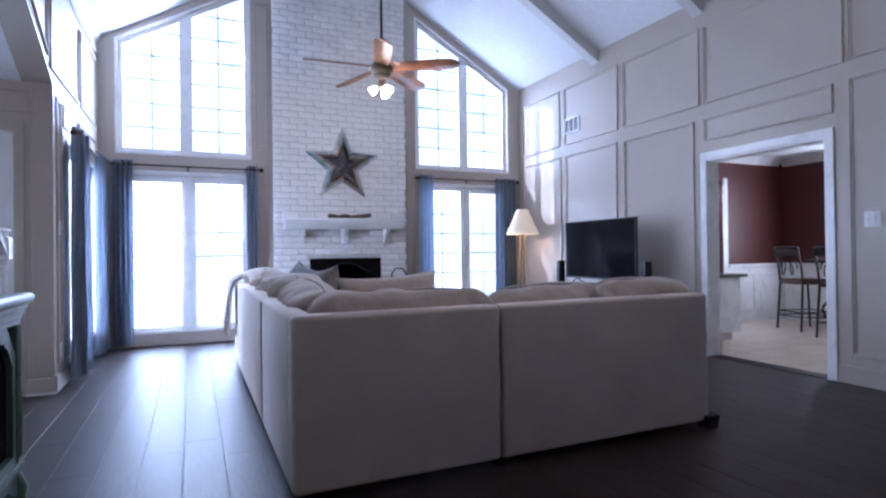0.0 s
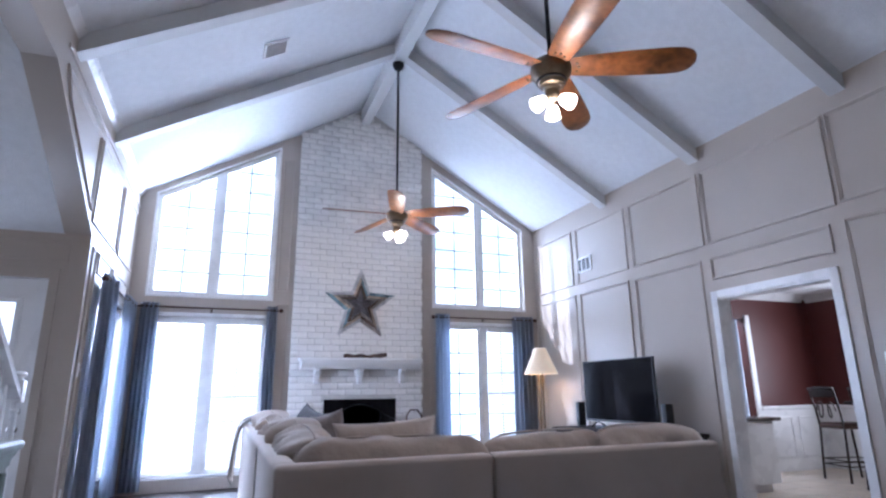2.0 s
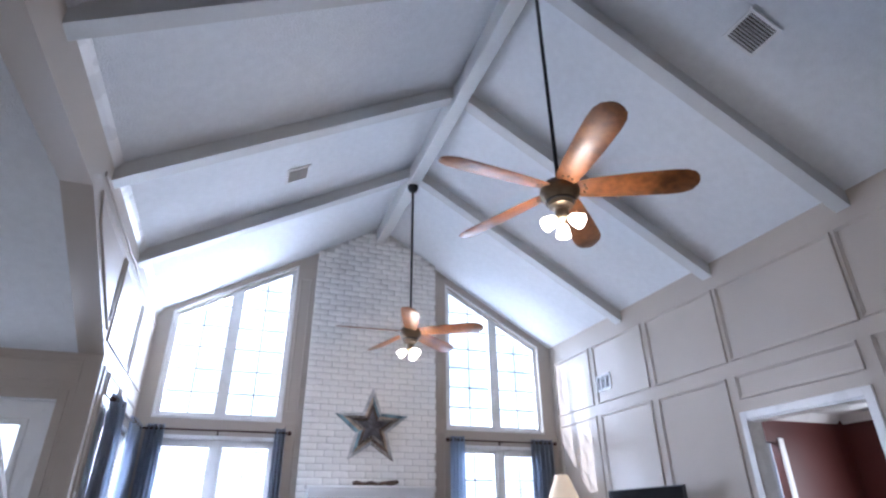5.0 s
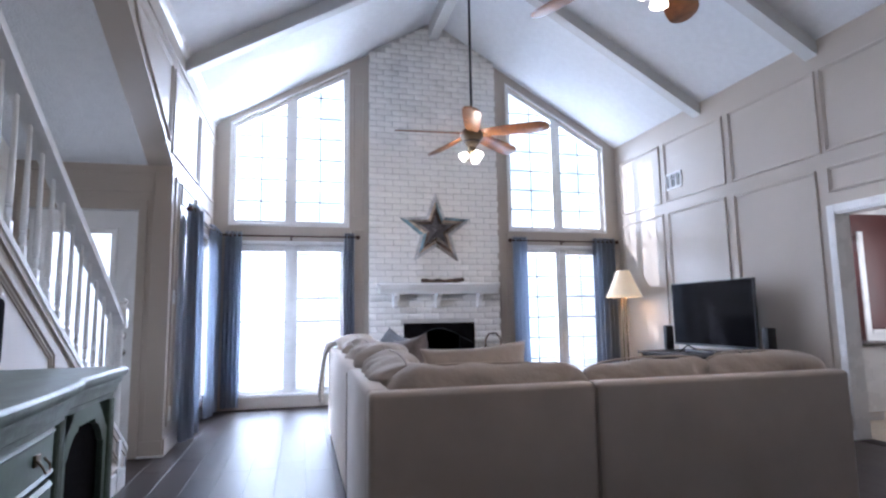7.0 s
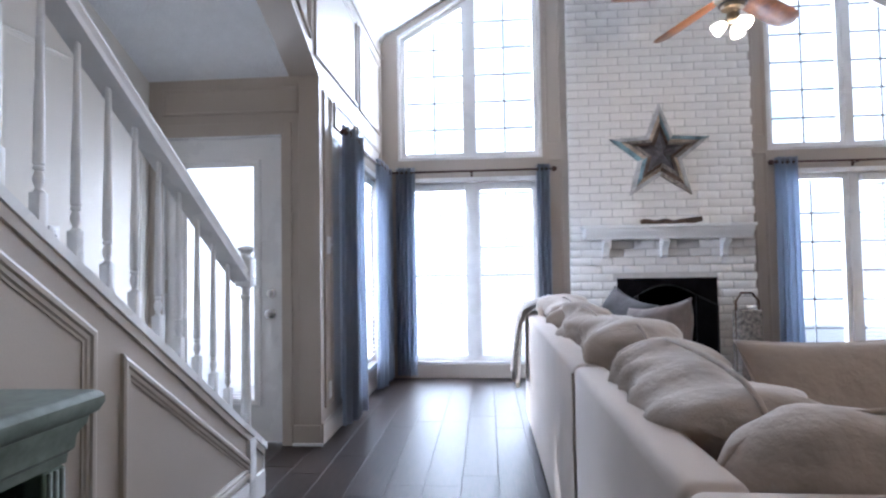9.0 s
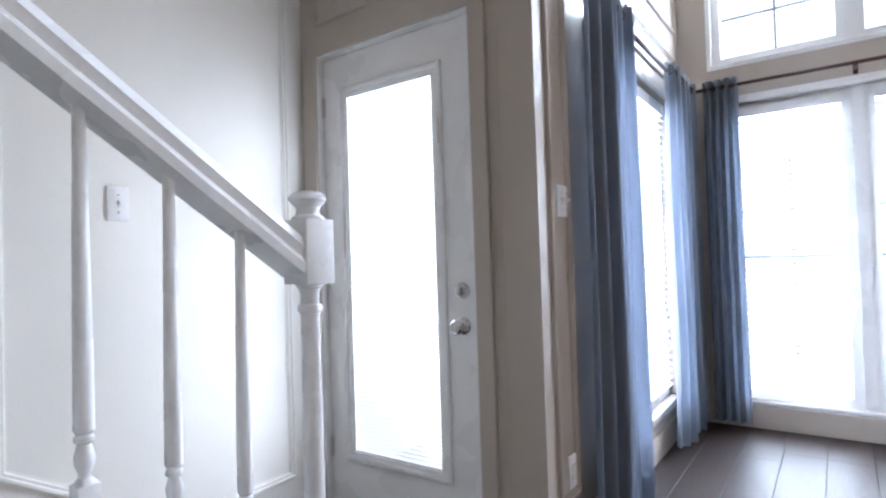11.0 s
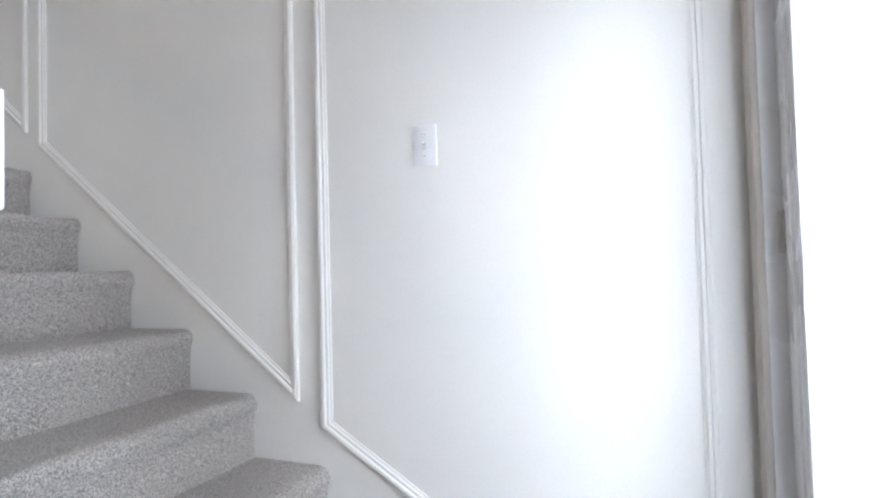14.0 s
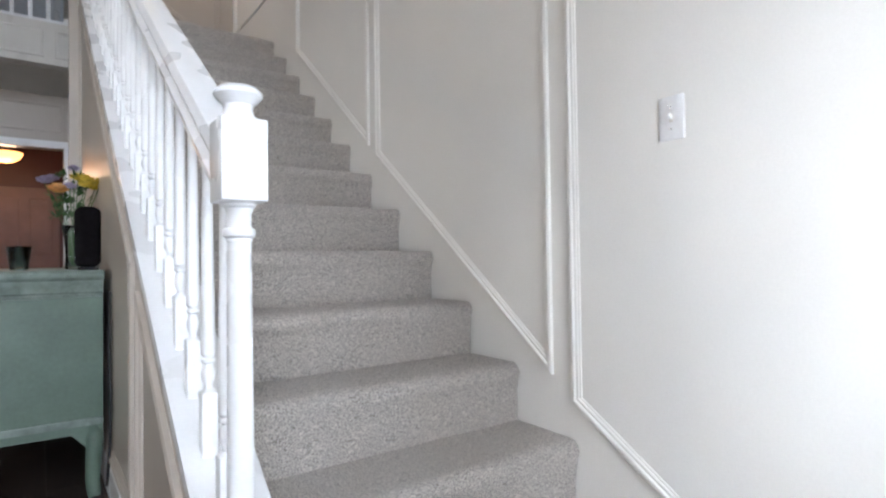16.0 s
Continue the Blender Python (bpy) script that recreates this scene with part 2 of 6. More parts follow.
def moulding(poly, axis, at, w=0.035, proud=0.016, bm=None):
    """A mitred moulding round a polygon in a wall's plane: axis is the wall's normal, at its face; proud may be negative."""
    out = bm or bmesh.new()
    n = len(poly)
    cx, cy = sum(p[0] for p in poly) / n, sum(p[1] for p in poly) / n
    area = sum(poly[i][0] * poly[(i + 1) % n][1] - poly[(i + 1) % n][0] * poly[i][1] for i in range(n))
    sgn = 1 if area > 0 else -1

    def inset(d):
        res = []
        for i in range(n):
            p0, p1, p2 = Vector(poly[i - 1]), Vector(poly[i]), Vector(poly[(i + 1) % n])
            e1, e2 = (p1 - p0).normalized(), (p2 - p1).normalized()
            n1, n2 = Vector((-e1.y, e1.x)) * sgn, Vector((-e2.y, e2.x)) * sgn
            k = (n1 + n2) / max(0.2, 1 + n1.dot(n2))
            res.append(p1 + k * d)
        return res
    put = {"x": lambda p, s: (s, p[0], p[1]), "y": lambda p, s: (p[0], s, p[1])}[axis]
    steps = ((0, 0), (0.0, 0.75), (0.18, 1.0), (0.42, 0.95), (0.5, 0.55), (0.75, 0.6), (0.85, 0.3), (1.0, 0.25), (1.0, 0))
    rings = [[out.verts.new(put(p, at + proud * h)) for p in inset(w * s)] for s, h in steps]
    for a, b in zip(rings, rings[1:]):
        for i in range(n):
            out.faces.new((a[i], a[(i + 1) % n], b[(i + 1) % n], b[i]))
    return out


def wall_with_holes(axis, a, b, u0, u1, z0, z1, holes):
    """A wall slab between a and b along its normal, from u0 to u1 and z0 to z1, with rectangular holes (u, u, z, z) right through."""
    bm = bmesh.new()
    us = sorted({u0, u1, *[h[0] for h in holes], *[h[1] for h in holes]})
    zs = sorted({z0, z1, *[h[2] for h in holes], *[h[3] for h in holes]})
    put = {"x": lambda s, u, z: (s, u, z), "y": lambda s, u, z: (u, s, z)}[axis]

    def solid(i, j):
        if i < 0 or j < 0 or i >= len(us) - 1 or j >= len(zs) - 1:
            return False
        cu, cz = (us[i] + us[i + 1]) / 2, (zs[j] + zs[j + 1]) / 2
        return not any(h[0] < cu < h[1] and h[2] < cz < h[3] for h in holes)
    cache = {}

    def v(s, i, j):
        k = (s, i, j)
        if k not in cache:
            cache[k] = bm.verts.new(put(s, us[i], zs[j]))
        return cache[k]
    for i in range(len(us) - 1):
        for j in range(len(zs) - 1):
            if not solid(i, j):
                continue
            for s in (a, b):
                bm.faces.new((v(s, i, j), v(s, i + 1, j), v(s, i + 1, j + 1), v(s, i, j + 1)))
            for di, dj, e in ((-1, 0, ((i, j), (i, j + 1))), (1, 0, ((i + 1, j), (i + 1, j + 1))), (0, -1, ((i, j), (i + 1, j))), (0, 1, ((i, j + 1), (i + 1, j + 1)))):
                if not solid(i + di, j + dj):
                    bm.faces.new((v(a, *e[0]), v(a, *e[1]), v(b, *e[1]), v(b, *e[0])))
    bmesh.ops.recalc_face_normals(bm, faces=bm.faces)
    return bm


# ---------------- plan, in metres ----------------
LX, RX, FY = -0.92, 4.775, 6.55          # room's left, right and front wall faces
DY, SX = 4.32, -2.1                      # back door's wall, wall beside the stairs
RIDGE_X, RIDGE_Z, EAVE_Z = 1.93, 5.25, 3.60
SLOPE = (RIDGE_Z - EAVE_Z) / (RX - RIDGE_X)
BACK_Y = -4.2


def roof(x):
    return RIDGE_Z - SLOPE * abs(x - RIDGE_X)


# ---------------- ceiling and beams ----------------
ceil_bm = prism([(LX - 0.25, roof(LX - 0.25)), (RIDGE_X, RIDGE_Z), (RX + 0.25, roof(RX + 0.25)), (RX + 0.25, roof(RX + 0.25) + 0.15), (RIDGE_X, RIDGE_Z + 0.15), (LX - 0.25, roof(LX - 0.25) + 0.15)], "y", BACK_Y, FY + 0.2)
setting("ceiling", ceil_bm, CEIL, "white textured vaulted ceiling with exposed painted beams", "ceiling")
ridge = setting("ridge_beam", box(RIDGE_X - 0.07, RIDGE_X + 0.07, BACK_Y, FY - 0.1, RIDGE_Z - 0.26, RIDGE_Z - 0.02, 0.008), BEAM, "painted ridge beam along the top of the vault", "beam")
for yb in (0.04, 1.6, 3.15, 4.72):
    for x0, sgn in ((LX, 1), (RX, -1)):
        xe = RIDGE_X - sgn * 0.071
        drop = 0.15
        poly = [(x0, roof(x0) - drop), (xe, roof(xe) - drop), (xe, roof(xe) - 0.003), (x0, roof(x0) - 0.003)]
        setting("rafter_beam", prism(poly, "y", yb - 0.065, yb + 0.065), BEAM, "painted sloping rafter beam under the vaulted ceiling", "beam")
setting("ridge_trim_left", prism([(LX, EAVE_Z - 0.003), (LX + 0.05, roof(LX + 0.05) - 0.003), (LX + 0.03, roof(LX + 0.03) - 0.03), (LX, EAVE_Z - 0.05)], "y", BACK_Y, FY), WHITE, "narrow white trim where ceiling meets wall", "trim")

# ---------------- front wall with its windows ----------------
HOLES_LOW = [(-0.63, 0.70, 0.17, 2.04), (3.13, 4.47, 0.17, 2.04)]
UP_L, UP_R = (-0.715, 0.74, 2.31), (3.045, 4.545, 2.31)


def top_l(x):
    return 3.61 + (x + 0.715) * (4.44 - 3.61) / 1.455


def top_r(x):
    return 4.445 - (x - 3.045) * (4.445 - 3.59) / 1.50


front = wall_with_holes("y", FY, FY + 0.16, LX - 0.2, RX + 0.2, 0, UP_L[2], HOLES_LOW)
zb = UP_L[2]
for poly in ([(LX - 0.2, zb), (UP_L[0], zb), (UP_L[0], roof(UP_L[0])), (LX - 0.2, roof(LX - 0.2))],
             [(UP_L[0], top_l(UP_L[0])), (UP_L[1], top_l(UP_L[1])), (UP_L[1], roof(UP_L[1])), (UP_L[0], roof(UP_L[0]))],
             [(UP_L[1], zb), (UP_R[0], zb), (UP_R[0], roof(UP_R[0])), (RIDGE_X, RIDGE_Z), (UP_L[1], roof(UP_L[1]))],
             [(UP_R[0], top_r(UP_R[0])), (UP_R[1], top_r(UP_R[1])), (UP_R[1], roof(UP_R[1])), (UP_R[0], roof(UP_R[0]))],
             [(UP_R[1], zb), (RX + 0.2, zb), (RX + 0.2, roof(RX + 0.2)), (UP_R[1], roof(UP_R[1]))]):
    prism(poly, "y", FY, FY + 0.16, front)
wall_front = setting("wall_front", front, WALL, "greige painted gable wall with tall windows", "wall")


def sash(thing_ob, x0, x1, z0, top, y, lites, rows):
    """One sloped- or square-topped window light with its frame, glass and thin muntins. top: a function of x."""
    w = 0.05
    bm = bmesh.new()
    t0, t1 = top(x0), top(x1)
    outer = [(x0, z0), (x1, z0), (x1, t1), (x0, t0)]
    k = (t1 - t0) / (x1 - x0)
    inner = [(x0 + w, z0 + w), (x1 - w, z0 + w), (x1 - w, top(x1 - w) - w * 1.15), (x0 + w, top(x0 + w) - w * 1.15)]
    for i in range(4):
        j = (i + 1) % 4
        prism([outer[i], outer[j], inner[j], inner[i]], "y", y, y + 0.06, bm)
    fr = part("window_frame", bm, WHITE, thing_ob)
    pane = bmesh.new()
    pane.faces.new([pane.verts.new((p[0], y + 0.035, p[1])) for p in inner])
    pn = part("pane", pane, GLASS, thing_ob, "clear glass")
    pn.visible_shadow = False
    for i in range(1, lites):
        x = x0 + w + (x1 - x0 - 2 * w) * i / lites
        part("muntin", box(x - 0.008, x + 0.008, y + 0.038, y + 0.052, z0 + w, top(x) - w), MUNTIN, thing_ob)
    for j in range(1, rows):
        z = z0 + 0.31 + 0.29 * (j - 1)
        xa, xb = x0 + w, x1 - w
        if k > 0 and z > top(xa) - w:
            xa = x0 + (z + w - t0) / k
        if k < 0 and z > top(xb) - w:
            xb = x0 + (z + w - t0) / k
        if xb - xa > 0.04:
            part("muntin", box(xa, xb, y + 0.038, y + 0.052, z - 0.009, z + 0.009), MUNTIN, thing_ob)
    return fr


def blinds(name, x0, x1, z0, z1, y, along="x", tilt=38, pitch=0.042):
    """Horizontal slatted blind in an opening."""
    base = (x0, y, z0) if along == "x" else (y, x0, z0)
    b = thing(name, base, "white horizontal slatted blind let down inside the window", "blind", "window blinds")
    nrow = int((z1 - z0) / pitch)
    sh = None
    for i in range(nrow):
        z = z0 + 0.02 + pitch * i
        me_bm = box(x0, x1, -0.021, 0.021, -0.0015, 0.0015)
        me_bm.transform(Matrix.Translation((0, y, z)) @ Matrix.Rotation(radians(tilt), 4, "X"))
        if along == "y":
            me_bm.transform(Matrix(((0, 1, 0, 0), (1, 0, 0, 0), (0, 0, 1, 0), (0, 0, 0, 1))))
        part("slat", me_bm, WHITE, b)
    hb = box(x0, x1, y - 0.025, y + 0.025, z1 - 0.03, z1 + 0.03)
    if along == "y":
        hb.transform(Matrix(((0, 1, 0, 0), (1, 0, 0, 0), (0, 0, 1, 0), (0, 0, 0, 1))))
    part("head_rail", hb, WHITE, b)
    return b


for nm, (x0, x1, z0), top, mid in (("window_1", UP_L, top_l, 0.015), ("window_2", UP_R, top_r, 3.815)):
    w = thing(nm, (x0, FY, z0), "tall white-framed gable window with sloping top and thin muntins", "window", kind="structure")
    sash(w, x0, mid - 0.02, z0, top, FY + 0.05, 2, 8)
    sash(w, mid + 0.02, x1, z0, top, FY + 0.05, 2, 8)
    part("mullion", prism([(mid - 0.02, z0), (mid + 0.02, z0), (mid + 0.02, top(mid + 0.02)), (mid - 0.02, top(mid - 0.02))], "y", FY + 0.04, FY + 0.12), WHITE, w)
    part("window_casing", moulding([(x0, z0), (x1, z0), (x1, top(x1)), (x0, top(x0))], "y", FY, -0.03, -0.014), WHITE, w)
for nm, (x0, x1, z0, z1) in (("window_3", HOLES_LOW[0]), ("window_4", HOLES_LOW[1])):
    mid = 0.035 if nm == "window_3" else 3.83
    w = thing(nm, (x0, FY, z0), "white-framed double window reaching almost to the floor", "window", kind="structure")
    for a, b in ((x0, mid - 0.03), (mid + 0.03, x1)):
        sash(w, a, b, z0, lambda x, z=z1: z, FY + 0.05, 2, 6)
    part("mullion", box(mid - 0.03, mid + 0.03, FY + 0.03, FY + 0.12, z0, z1), WHITE, w)
    part("window_casing", moulding([(x0, z0), (x1, z0), (x1, z1), (x0, z1)], "y", FY, -0.05, -0.018), WHITE, w)
    if nm == "window_3":
        blinds("window_blind", x0 + 0.05, mid - 0.08, z0 + 0.05, z1 - 0.06, FY + 0.03)
        blinds("window_blind", mid + 0.08, x1 - 0.05, z0 + 0.05, z1 - 0.06, FY + 0.03)
    else:
        blinds("window_blind", mid + 0.08, x1 - 0.05, z0 + 0.05, z1 - 0.06, FY + 0.03)
for x0, x1 in ((LX, 1.02), (2.83, RX)):
    part("baseboard", box(x0, x1, FY - 0.015, FY, 0, 0.14, 0.004), WALL, wall_front)
for x0, x1, z0, z1 in ((0.81, 0.97, 2.42, 4.3), (0.81, 0.97, 0.3, 2.26), (2.87, 3.0, 2.42, 4.3), (2.87, 3.0, 0.3, 2.26)):
    part("panel_moulding", moulding([(x0, z0), (x1, z0), (x1, z1), (x0, z1)], "y", FY, 0.028, -0.014), WALL, wall_front)

# ---------------- right wall with the kitchen opening ----------------
right = wall_with_holes("x", RX, RX + 0.14, BACK_Y, FY, 0, EAVE_Z + 0.02, [(1.914, 3.078, -1, 1.975)])
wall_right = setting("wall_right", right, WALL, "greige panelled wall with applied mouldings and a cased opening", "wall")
panels = [(4.325, 5.385, 2.525, 3.315), (3.14, 4.235, 2.525, 3.315), (1.775, 3.095, 2.53, 3.32), (1.86, 3.10, 2.155, 2.39),
          (4.35, 5.365, 0.22, 2.385), (3.215, 4.23, 0.22, 2.38), (5.485, 6.43, 2.525, 3.315), (5.465, 6.43, 0.22, 2.385),
          (0.30, 1.745, 2.54, 3.33), (0.30, 1.745, 0.22, 2.405), (-1.2, 0.2, 2.54, 3.33), (-1.2, 0.2, 0.22, 2.405)]
for y0, y1, z0, z1 in panels:
    part("panel_moulding", moulding([(y0, z0), (y1, z0), (y1, z1), (y0, z1)], "x", RX, 0.034, -0.018), WALL, wall_right)
for y0, y1 in ((BACK_Y, 1.854), (3.138, FY - 0.016)):
    part("baseboard", box(RX - 0.016, RX, y0, y1, 0, 0.14, 0.004), WALL, wall_right)
opening = thing("door_opening_1", (RX, 2.4, 0), "white cased opening without a door towards the kitchen", "door frame", kind="structure")
for y0, y1, z0, z1 in ((1.854, 1.929, 0, 2.04), (3.063, 3.138, 0, 2.04), (1.929, 3.063, 1.965, 2.04)):
    part("casing", box(RX - 0.018, RX - 0.001, y0, y1, z0, z1, 0.005), WHITE, opening)
for y0, y1, z0, z1 in ((1.899, 1.93, 0, 1.965), (3.062, 3.093, 0, 1.965), (1.93, 3.062, 1.95, 1.98)):
    part("jamb", box(RX - 0.004, RX + 0.15, y0, y1, z0, z1), WHITE, opening)

# ---------------- left wall, header over the stairs ----------------
left = wall_with_holes("x", LX, LX - 0.14, DY, FY, 0, 2.43, [(4.86, 6.20, 0.24, 2.04)])
prism([(FY, 2.43), (FY, EAVE_Z + 0.02), (-1.7, EAVE_Z + 0.02), (-1.7, 3.19), (2.74, 3.19), (DY, 2.43)], "x", LX, LX - 0.20, left)
wall_left = setting("wall_left", left, WALL, "greige wall with glossy paint, opening up over the stairs", "wall")
for poly in ([(4.22, 2.53), (5.395, 2.53), (5.395, 3.28), (4.22, 3.28)], [(5.485, 2.53), (6.43, 2.53), (6.43, 3.28), (5.485, 3.28)], [(3.10, 3.10), (4.13, 2.60), (4.13, 3.28), (2.95, 3.28)]):
    part("panel_moulding", moulding(poly, "x", LX, 0.034, 0.018), WALL, wall_left)
for poly in ([(4.40, 0.22), (4.58, 0.22), (4.58, 2.36), (4.40, 2.36)], [(4.67, 2.17), (5.30, 2.17), (5.30, 2.36), (4.67, 2.36)], [(5.39, 2.17), (6.4, 2.17), (6.4, 2.36), (5.39, 2.36)]):
    part("panel_moulding", moulding(poly, "x", LX, 0.03, 0.016), WALL, wall_left)
part("baseboard", box(LX, LX + 0.016, DY - 0.0, FY - 0.016, 0, 0.14, 0.004), WALL, wall_left)
part("trim", box(LX + 0.001, LX + 0.018, 2.9, FY - 0.001, 3.37, 3.41, 0.004), WALL, wall_left)
w = thing("window_5", (LX, 4.86, 0.24), "white-framed side window behind curtains", "window", kind="structure")
sw = bmesh.new()
for y0, y1, z0, z1 in ((4.86, 4.91, 0.24, 2.04), (6.15, 6.20, 0.24, 2.04), (4.91, 6.15, 0.24, 0.29), (4.91, 6.15, 1.99, 2.04), (5.50, 5.56, 0.29, 1.99)):
    box(LX - 0.11, LX - 0.05, y0, y1, z0, z1, 0, sw)
part("window_frame", sw, WHITE, w)
pn = bmesh.new()
pn.faces.new([pn.verts.new((LX - 0.08, y, z)) for y, z in ((4.91, 0.29), (6.15, 0.29), (6.15, 1.99), (4.91, 1.99))])
part("pane", pn, GLASS, w).visible_shadow = False
part("window_casing", moulding([(4.86, 0.24), (6.20, 0.24), (6.20, 2.04), (4.86, 2.04)], "x", LX, -0.05, 0.018), WHITE, w)
blinds("window_blind", 4.92, 6.14, 0.30, 1.97, LX - 0.03, "y", tilt=-18)

# ---------------- stair hall ----------------
hall = wall_with_holes("y", DY, DY + 0.14, SX - 0.14, LX - 0.141, 0, 2.6, [(-2.003, -1.165, -1, 2.045)])
wall_door = setting("wall_door", hall, WALL, "greige wall round the glazed back door", "wall")
part("panel_moulding", moulding([(-2.0, 2.19), (-1.06, 2.19), (-1.06, 2.37), (-2.0, 2.37)], "y", DY, 0.022, -0.012), WALL, wall_door)
part("baseboard", box(-1.104, LX - 0.001, DY - 0.014, DY - 0.0005, 0, 0.13, 0.003), WALL, wall_door)
part("shoe_moulding", box(-1.104, LX + 0.016, DY - 0.028, DY - 0.0145, 0, 0.018, 0.004), WHITE, wall_door)
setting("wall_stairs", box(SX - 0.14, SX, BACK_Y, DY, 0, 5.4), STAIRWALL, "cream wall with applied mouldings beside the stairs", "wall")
setting("ceiling_stairs", prism([(DY, 2.432), (-1.7, 2.432 + 0.48 * (DY + 1.7)), (-1.7, 2.58 + 0.48 * (DY + 1.7)), (DY, 2.58)], "x", SX - 0.1, LX - 0.2), CEIL, "white textured sloping ceiling above the stairs", "ceiling")

# ---------------- floor ----------------
floor = setting("floor", box(SX - 0.1, RX + 0.1, BACK_Y, FY + 0.1, -0.1, -0.004), GAP_GLINT, "dark wood plank floor with a satin finish", "floor")

FIRE = (1.47, 2.445, 1.03)
# ---------------- back, gallery and closing walls ----------------
gal = setting("gallery", box(SX, RX, -1.86, -1.70, 2.75, 3.13, 0.004), TRIM, "cream gallery edge across the back of the room", "gallery")
setting("gallery_floor", box(SX, RX, BACK_Y, -1.861, 2.75, 2.98), STAIRWALL, "plain underside of the upper gallery", "ceiling")
setting("wall_back", wall_with_holes("y", -2.8, -2.94, SX, RX, 0, 2.749, [(-0.955, -0.12, -1, 2.19)]), WALL, "greige wall with a cased doorway under the gallery", "wall")
setting("wall_gable_back", prism([(LX - 0.25, 2.99), (RX + 0.2, 2.99), (RX + 0.2, roof(RX + 0.2)), (RIDGE_X, RIDGE_Z), (LX - 0.25, roof(LX - 0.25))], "y", BACK_Y, BACK_Y - 0.14), WALL, "plain greige gable wall behind the gallery", "wall")
wall_hall = setting("wall_hall_end", box(-1.7, 1.0, -5.34, -5.2, 0, 2.6), RED, "brick-red wall at the end of the hall", "wall")
# Hall sides are out of view, added to stop sky light leaking in.
setting("wall_hall_east", box(0.9, 1.0, -5.199, -2.945, 0, 2.6), RED, "unseen brick-red wall added to close the hall against sky light", "wall")
setting("wall_hall_west", box(-1.7, -1.6, -5.199, -2.945, 0, 2.6), RED, "unseen brick-red wall added to close the hall against sky light", "wall")
setting("ceiling_hall", box(-1.7, 1.0, -5.34, -2.945, 2.602, 2.70), CEIL, "plain white hall ceiling", "ceiling")
setting("floor_hall", box(-1.7, 1.0, -5.34, BACK_Y - 0.001, -0.1, 0), PLANK, "dark wood hall floor", "floor")

# ---------------- stairs ----------------
tops = [0.195 + 0.2015 * k for k in range(7)] + [1.404 + 0.19 * (k + 1) for k in range(6)]
noses = [3.42 - 0.2605 * k for k in range(7)] + [1.857 - 0.235 * (k + 1) for k in range(6)]
stairs = thing("stairs", (-1.5, 3.4, 0), "carpeted staircase in speckled grey-beige carpet, climbing away", "stairs", kind="structure")


def carpet_step(yn, z, y1, seed):
    """A carpeted step: soft rounded nose over a slightly tucked riser, with the pile's uneven surface."""
    low = max(0, z - 0.5)
    arc = [(yn - 0.034 + 0.036 * math.cos(a), z - 0.036 + 0.036 * math.sin(a)) for a in (math.radians(d) for d in range(-40, 91, 13))]
    prof = [(y1, low), (yn - 0.016, low), (yn - 0.014, z - 0.14), (yn - 0.012, z - 0.10), (yn - 0.008, z - 0.075)] + arc + [(yn - 0.08, z), (yn - 0.15, z), (yn - 0.22, z), (y1, z)]
    bm = bmesh.new()
    nx = 44
    cols = []
    for i in range(nx + 1):
        x = SX + 0.002 + (-1.10 - SX - 0.002) * i / nx
        col = []
        for q, (y, h) in enumerate(prof):
            loose = 0.0 if q in (0, 1, len(prof) - 1) else 1.0
            p = Vector((x * 9 + seed, y * 9, h * 9))
            d = loose * (0.005 * noise.noise(p) + 0.0025 * noise.noise(p * 4.1))
            col.append(bm.verts.new((x, y + d, h + d * 0.7)))
        cols.append(col)
    n_p = len(prof)
    for a, b in zip(cols, cols[1:]):
        for q in range(n_p):
            bm.faces.new((a[q], a[(q + 1) % n_p], b[(q + 1) % n_p], b[q]))
    bm.faces.new(cols[0])
    bm.faces.new(cols[-1][::-1])
    return bm


for k, z in enumerate(tops):
    part("step", carpet_step(noses[k], z, noses[k] - 0.30 if k < 12 else -0.6, k * 3.7), CARPET, stairs, "", 50)
setting("wall_landing", box(SX, LX, -0.74, -0.6, 0, 4.6), WALL, "greige wall at the head of the stairs", "wall")

# knee wall and its cap
K_Y, K_Z, K_S = 3.53, 0.235, 0.69


def cap(y):
    return K_Z + K_S * (K_Y - y)


knee = setting("wall_knee", prism([(K_Y, 0), (K_Y, cap(K_Y)), (-0.6, cap(-0.6)), (-0.6, 0)], "x", -0.985, -1.095), WALL, "greige knee wall under the stair rail with applied mouldings", "wall")
part("stair_cap", prism([(K_Y + 0.02, cap(K_Y + 0.02)), (-0.6, cap(-0.6)), (-0.6, cap(-0.6) + 0.035), (K_Y + 0.02, cap(K_Y + 0.02) + 0.035)], "x", -0.968, -1.112), WHITE, knee)
part("stair_cap_moulding", prism([(K_Y + 0.005, cap(K_Y) - 0.04), (-0.6, cap(-0.6) - 0.04), (-0.6, cap(-0.6) - 0.003), (K_Y + 0.005, cap(K_Y) - 0.003)], "x", -0.974, -0.984), WALL, knee)
part("panel_moulding", moulding([(3.40, 0.15), (3.40, 0.20), (2.42, 0.88), (2.42, 0.15)], "x", -0.985, 0.05, 0.018), WALL, knee)
part("panel_moulding", moulding([(2.30, 0.15), (2.30, 0.965), (-0.4, 2.83), (-0.4, 0.15)], "x", -0.985, 0.05, 0.018), WALL, knee)
part("baseboard", box(-0.985, -0.97, -0.6, K_Y, 0, 0.13, 0.004), WHITE, knee)
part("end_trim", box(-1.10, -0.98, K_Y, K_Y + 0.012, 0, 0.26, 0.003), WHITE, knee)


def rail(y):
    return 1.215 + 0.68 * (3.2 - y)


